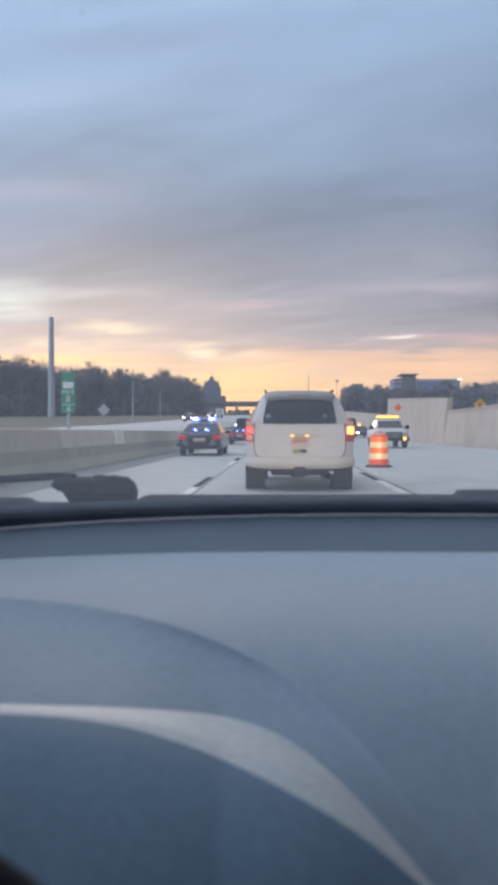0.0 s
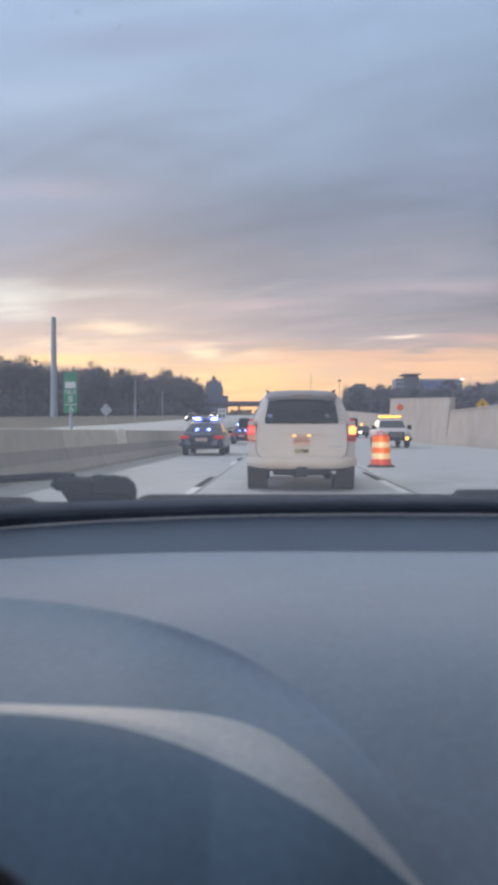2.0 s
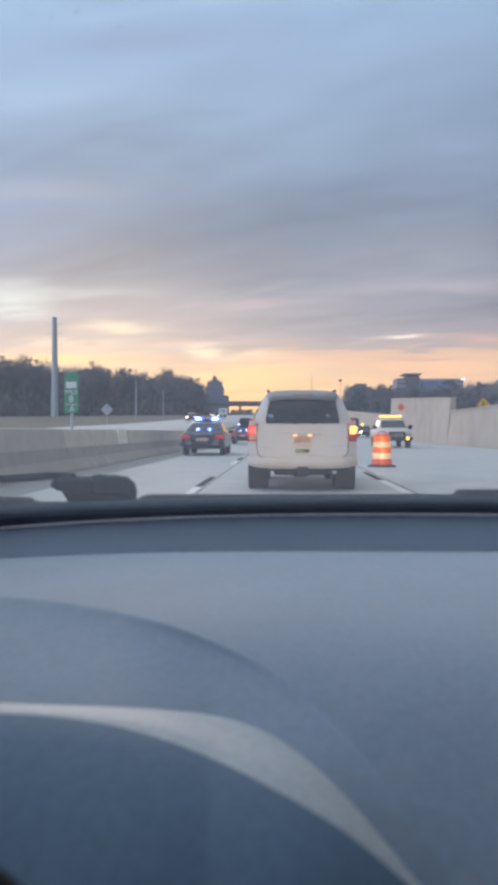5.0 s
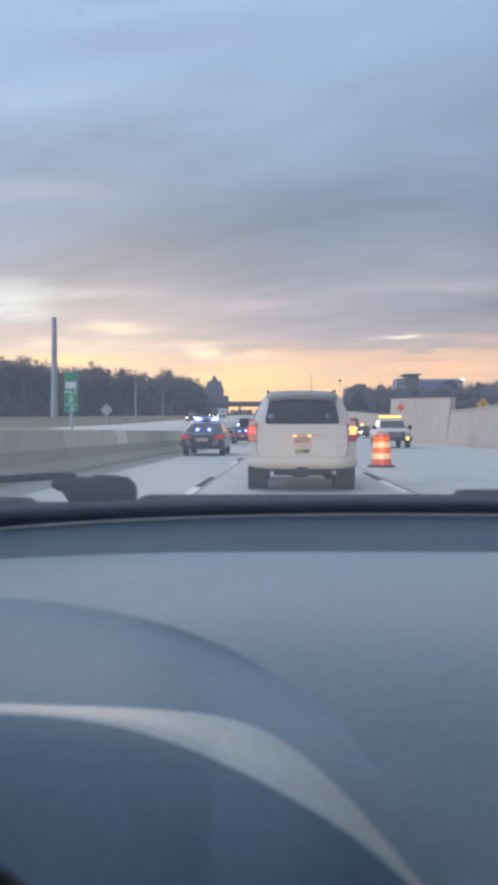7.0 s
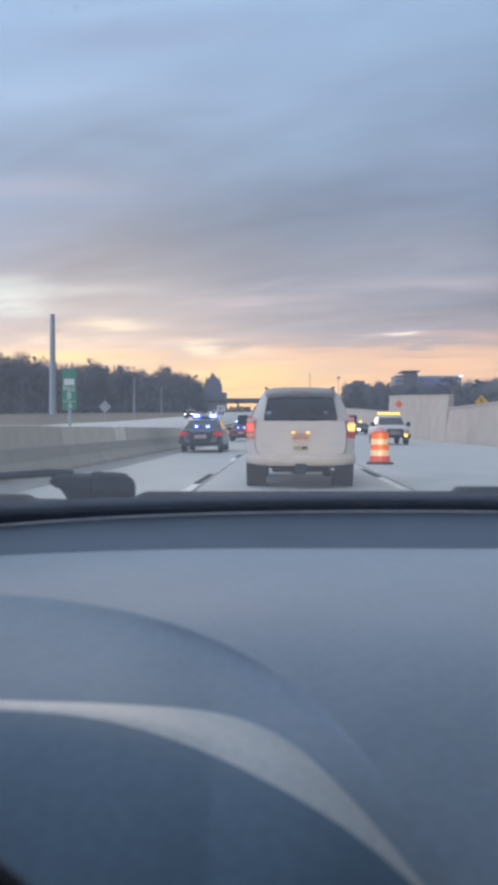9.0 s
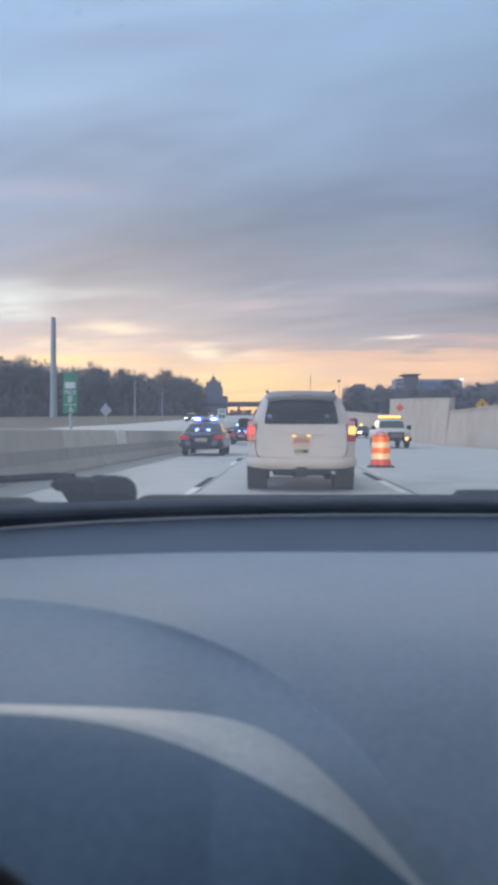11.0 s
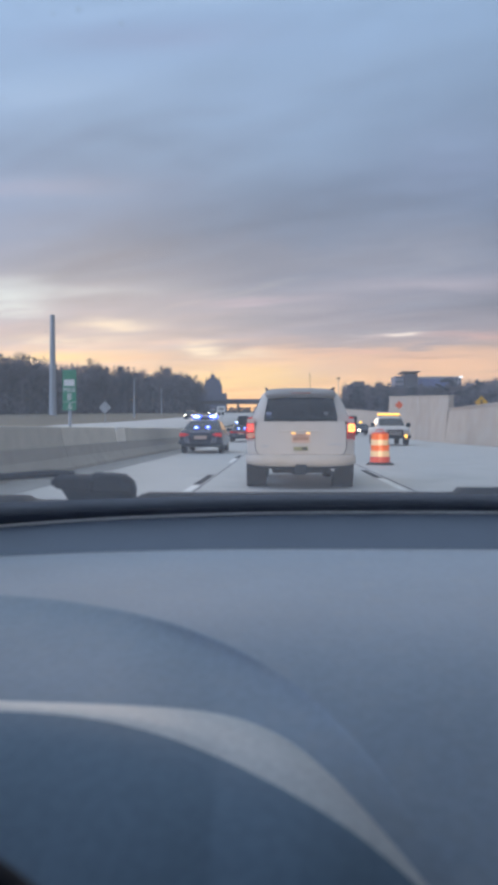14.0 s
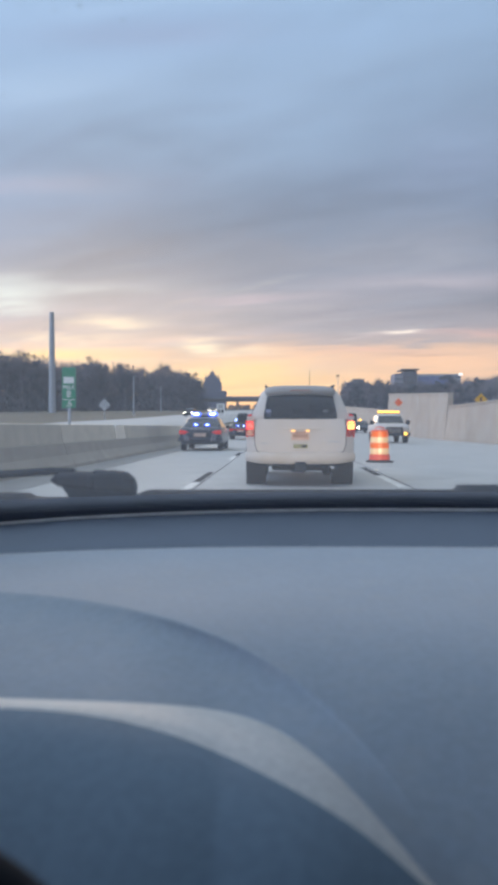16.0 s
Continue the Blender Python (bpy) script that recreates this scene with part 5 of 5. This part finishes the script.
M["tail_bar"] = mat("tail_lamp_bar", (0.5, 0.03, 0.04), 0.2, scale=5, var=0.05, emit=(1.0, 0.05, 0.10), power=0.26)
M["stripe"] = mat("pale_livery_stripe", (0.22, 0.22, 0.27), 0.4, scale=4, var=0.05)
for m, a, b in ((pose(-3.35, 30.5, 0), "blue_lamp", "blue_lamp"), (pose(-3.1, 58, 0), "blue_lamp", "red_lamp")):
    near = m.translation.y < 40
    pc = sedan("police_car", "dark police saloon with lit blue light bar" if near else "dark police saloon with lit light bar farther along the barrier", m, M["dark_paint"], False, "police cars")
    light_bar(pc, a, b)
    for x0, x1 in ((-0.78, -0.50), (0.50, 0.78)) if near else ((-0.60, 0.60),):
        bm = bm_new()
        box(bm, x0, x1, -0.016, 0.02, 0.775, 0.835, 0.015)
        part("tail_bar", bm, M["tail_bar"], pc, "red tail lamp bar on the boot lid")
    bm = bm_new()
    box(bm, -0.42, 0.42, -0.018, 0.01, 0.885, 0.95, 0.01)
    part("livery_stripe", bm, M["stripe"], pc)
    for x in (-0.60, -0.48, 0.48, 0.60):
        bm = bm_new()
        loft(bm, [[(x - 0.04, q, 0.45), (x + 0.03, q, 0.45), (x + 0.09 * (1 if x > 0 else -1) + 0.03, q, 0.71), (x + 0.09 * (1 if x > 0 else -1) - 0.04, q, 0.71)] for q in (-0.068, -0.04)])
        part("chevron", bm, M["stripe"], pc)
    for x in (-0.25, 0.25):
        bm = bm_new()
        box(bm, x - 0.10, x + 0.10, 0.66, 0.72, 1.075, 1.165, 0.02)
        dl = part("deck_lamp", bm, M["blue_lamp"], pc, "blue flashing deck lamp")
        bm = bm_new()
        box(bm, x - 0.045, x + 0.045, 0.652, 0.67, 1.10, 1.14, 0.008)
        part("bulb", bm, M["blue_core"], dl)

for x, y in ((-20, 215), (-15.5, 128), (-16.5, 185)):
    sedan("oncoming_car", "dark oncoming saloon with glaring lit head lamps", pose(x, y, rise(x, y), 0, 0, 180), M["dark_paint"], True, "oncoming traffic")

sc = sedan("service_car", "dark car with a lit amber roof beacon facing the traffic", pose(9.9, 92.0, rise(9.9, 90.0), 0, 0, 183), M["dark_paint"], True)
bm = bm_new()
lathe(bm, [(0.12, 1.478), (0.20, 1.49), (0.20, 1.60), (0.13, 1.70), (0.04, 1.73)], 16, "z", (0, 2.0, 0))
part("roof_beacon", bm, M["amber"], sc, "glowing amber dome beacon")


def build_pickup():
    """A white service pickup that faces the traffic; its nose towards -y."""
    t = thing("service_pickup", "white service pickup with amber roof beacons and lit lamps", "truck", m=pose(7.2, 45.5, 0))
    low = []
    for y, k, zb, zt in ((0.0, 0.86, 0.55, 1.02), (0.10, 0.95, 0.48, 1.14), (0.5, 0.98, 0.46, 1.19), (1.5, 1.0, 0.45, 1.22), (3.6, 1.0, 0.45, 1.20), (5.6, 1.0, 0.48, 1.18)):
        low.append(section(y, [(0.82 * k, zb), (0.94 * k, zb + 0.06), (0.98 * k, zb + 0.25), (0.98 * k, zt - 0.15), (0.93 * k, zt - 0.02), (0.8 * k, zt)]))
    bm = bm_new()
    loft(bm, low)
    part("lower_body", bm, M["white_paint"], t, smooth=True)
    up = []
    for y, zt in ((1.35, 1.22), (2.05, 1.80), (2.3, 1.88), (3.5, 1.88), (3.75, 1.80), (3.85, 1.22)):
        f = (zt - 1.2) / 0.68
        wt = 0.92 - 0.20 * f
        up.append(section(y, [(0.92, 1.17), (0.92, 1.2), (0.92 + (wt - 0.92) * 0.85, 1.2 + (zt - 1.2) * 0.85), (wt - 0.03, zt - 0.01), (wt * 0.5, zt + 0.012 * f)]))
    bm = bm_new()
    loft(bm, up)
    part("cabin", bm, M["white_paint"], t, smooth=True)
    bm = bm_new()
    slab(bm, [(-0.82, 1.42, 1.27), (0.82, 1.42, 1.27), (0.70, 1.98, 1.74), (-0.70, 1.98, 1.74)], (0, -0.7, 0.8), 0.02)
    part("windscreen", bm, M["dark_glass"], t)
    bm = bm_new()
    box(bm, -0.52, 0.52, -0.04, 0.1, 0.72, 1.0, 0.03)
    g = part("grille", bm, M["black_plastic"], t)
    for i in range(4):
        bm = bm_new()
        box(bm, -0.48, 0.48, -0.055, -0.03, 0.76 + 0.06 * i, 0.785 + 0.06 * i, 0.005)
        part("grille_bar", bm, M["chrome"], g)
    bm = bm_new()
    box(bm, -0.97, 0.97, -0.14, 0.15, 0.46, 0.68, 0.05)
    part("bumper", bm, M["black_plastic"], t)
    bm = bm_new()
    pipe(bm, [(-0.42, -0.16, 0.5), (-0.42, -0.2, 0.98), (0.42, -0.2, 0.98), (0.42, -0.16, 0.5)], 0.035, 8)
    part("push_bar", bm, M["black_plastic"], t)
    for s in (-1, 1):
        bm = bm_new()
        box(bm, min(s * 0.56, s * 0.92), max(s * 0.56, s * 0.92), -0.03, 0.15, 0.84, 1.04, 0.04)
        part("head_lamp", bm, M["chrome"], t)
        bm = bm_new()
        lathe(bm, [(0.10, -0.19), (0.11, -0.15), (0.11, -0.13)], 16, "y", (s * 0.66, 0, 0.60))
        part("fog_lamp", bm, M["amber"], t, "glowing amber warning lamp")
        bm = bm_new()
        box(bm, min(s * 1.02, s * 1.28), max(s * 1.02, s * 1.28), 1.75, 1.87, 1.18, 1.46, 0.05)
        tube(bm, (s * 0.9, 1.8, 1.28), (s * 1.05, 1.8, 1.3), 0.03, 0.03, 8)
        part("mirror", bm, M["black_plastic"], t)
        bm = bm_new()
        slab(bm, [(s * 0.90, 1.75, 1.25), (s * 0.90, 3.7, 1.25), (s * 0.755, 3.6, 1.74), (s * 0.755, 2.2, 1.74)], (s, 0, 0.3), 0.015)
        part("side_window", bm, M["dark_glass"], t)
        for y in (0.98, 4.6):
            wheel(t, s * 0.84, y, 0.40, 0.28, s)
    bm = bm_new()
    box(bm, -0.72, 0.72, 2.5, 2.9, 1.905, 1.95, 0.02)
    b = part("beacon_bar", bm, M["black_plastic"], t, "amber roof beacon bar")
    for i in range(5):
        bm = bm_new()
        box(bm, -0.71 + 0.286 * i, -0.435 + 0.286 * i, 2.48, 2.92, 1.952, 2.09, 0.03)
        part("beacon", bm, M["amber"], b)


build_pickup()

# ---- signs ----
M["sign_green"] = mat("green_sign_sheeting", (0.02, 0.26, 0.13), 0.4, scale=8, var=0.08)
M["sign_white"] = mat("white_sign_sheeting", (0.80, 0.80, 0.78), 0.4, scale=8, var=0.05)
M["sign_yellow"] = mat("yellow_sign_sheeting", (0.95, 0.50, 0.02), 0.4, scale=8, var=0.05)
M["sign_orange"] = mat("orange_sign_sheeting", (0.95, 0.16, 0.04), 0.4, scale=8, var=0.05)
M["sign_back"] = mat("bare_aluminium_sign_back", (0.52, 0.53, 0.55), 0.5, 0.2, scale=6, var=0.08)


def letters(text, size, x, y, z, material, parent, name="lettering"):
    cu = bpy.data.curves.new(name, "FONT")
    cu.body, cu.size, cu.align_x, cu.align_y, cu.extrude = text, size, "CENTER", "CENTER", 0.002
    tmp = new("tmp", cu)
    dg = bpy.context.evaluated_depsgraph_get()
    dg.update()
    me = bpy.data.meshes.new_from_object(tmp.evaluated_get(dg))
    bpy.data.objects.remove(tmp)
    me.materials.clear()
    me.materials.append(material)
    o = new(name, me)
    o.parent = parent
    o.matrix_local = pose(x, y, z, 90, 0, 0)
    return o


def post(t, h, r=0.04, z0=0.0, y=0.03):
    bm = bm_new()
    tube(bm, (0, y, z0), (0, y, h), r, r, 8)
    part("post", bm, M["galv"], t)


def plate(w, h, zc, mat_, t, name="panel", bev=0.02):
    bm = bm_new()
    box(bm, -w / 2, w / 2, -0.015, 0.0, zc - h / 2, zc + h / 2)
    return part(name, bm, mat_, t)


def diamond(side, zc, mat_, t):
    d = side * 0.7071
    bm = bm_new()
    slab(bm, [(-d, 0, zc), (0, 0, zc - d), (d, 0, zc), (0, 0, zc + d)], (0, -1, 0), 0.02)
    return part("panel", bm, mat_, t)


def build_signs():
    t = thing("mile_marker", "green mile marker sign with white numerals on the barrier", "road sign", m=pose(-5.75, 19.6, 1.10) @ Matrix.Diagonal((1.12, 1.12, 1.12, 1)))
    post(t, 1.40)
    plate(0.34, 0.20, 1.29, M["sign_green"], t)
    p = plate(0.34, 0.22, 1.078, M["sign_green"], t)
    bm = bm_new()
    box(bm, -0.13, 0.13, -0.021, -0.0155, 1.00, 1.155)
    part("shield", bm, M["sign_white"], p)
    p = plate(0.34, 0.36, 0.786, M["sign_green"], t)
    letters("MILE", 0.15, 0, -0.02, 0.90, M["sign_white"], p)
    letters("8", 0.24, 0, -0.02, 0.73, M["sign_white"], p)
    p = plate(0.34, 0.20, 0.50, M["sign_green"], t)
    letters(".6", 0.22, 0, -0.02, 0.50, M["sign_white"], p)
    bm = bm_new()
    box(bm, -0.16, 0.16, -0.019, -0.0155, 0.597, 0.609)
    part("border", bm, M["sign_white"], p)
    # limit sign on the barrier
    t = thing("limit_sign", "white regulatory sign with dark bars above the barrier", "road sign", m=pose(-5.75, 71, 1.10 + rise(0, 71)))
    post(t, 2.2)
    p = plate(0.80, 1.05, 1.62, M["sign_white"], t)
    bm = bm_new()
    box(bm, -0.26, 0.26, -0.024, -0.0155, 1.92, 1.99)
    box(bm, -0.22, 0.22, -0.024, -0.0155, 1.77, 1.84)
    for x in (-0.17, 0.17):
        box(bm, x - 0.1, x + 0.1, -0.024, -0.0155, 1.25, 1.58)
    part("bars", bm, M["joint"], p)
    # back of a diamond sign for the other carriageway
    t = thing("diamond_sign", "bare metal back of a diamond road sign", "road sign", m=pose(-23.6, 97, rise(-23.6, 97)))
    post(t, 2.6, 0.05, -0.2, -0.06)
    diamond(1.2, 1.95, M["sign_back"], t)
    t = thing("diamond_sign", "yellow diamond warning sign above the retaining wall", "road sign", m=pose(16.5, 60, 0))
    post(t, 3.6, 0.05, -0.2)
    p = diamond(0.76, 3.25, M["sign_yellow"], t)
    bm = bm_new()
    box(bm, -0.05, 0.05, -0.03, -0.021, 3.05, 3.45)
    part("bars", bm, M["joint"], p)
    t = thing("work_sign", "orange-red diamond roadwork sign on the wall", "road sign", m=pose(12.35, 75.5, rise(0, 75.5)))
    post(t, 3.6, 0.04, -0.1)
    diamond(0.6, 3.45, M["sign_orange"], t)
    t = thing("overhead_sign", "green overhead direction sign on the bridge", "road sign", m=pose(0.5, 447.4, 19.6))
    plate(9, 3.6, 2.2, M["sign_green"], t)


build_signs()
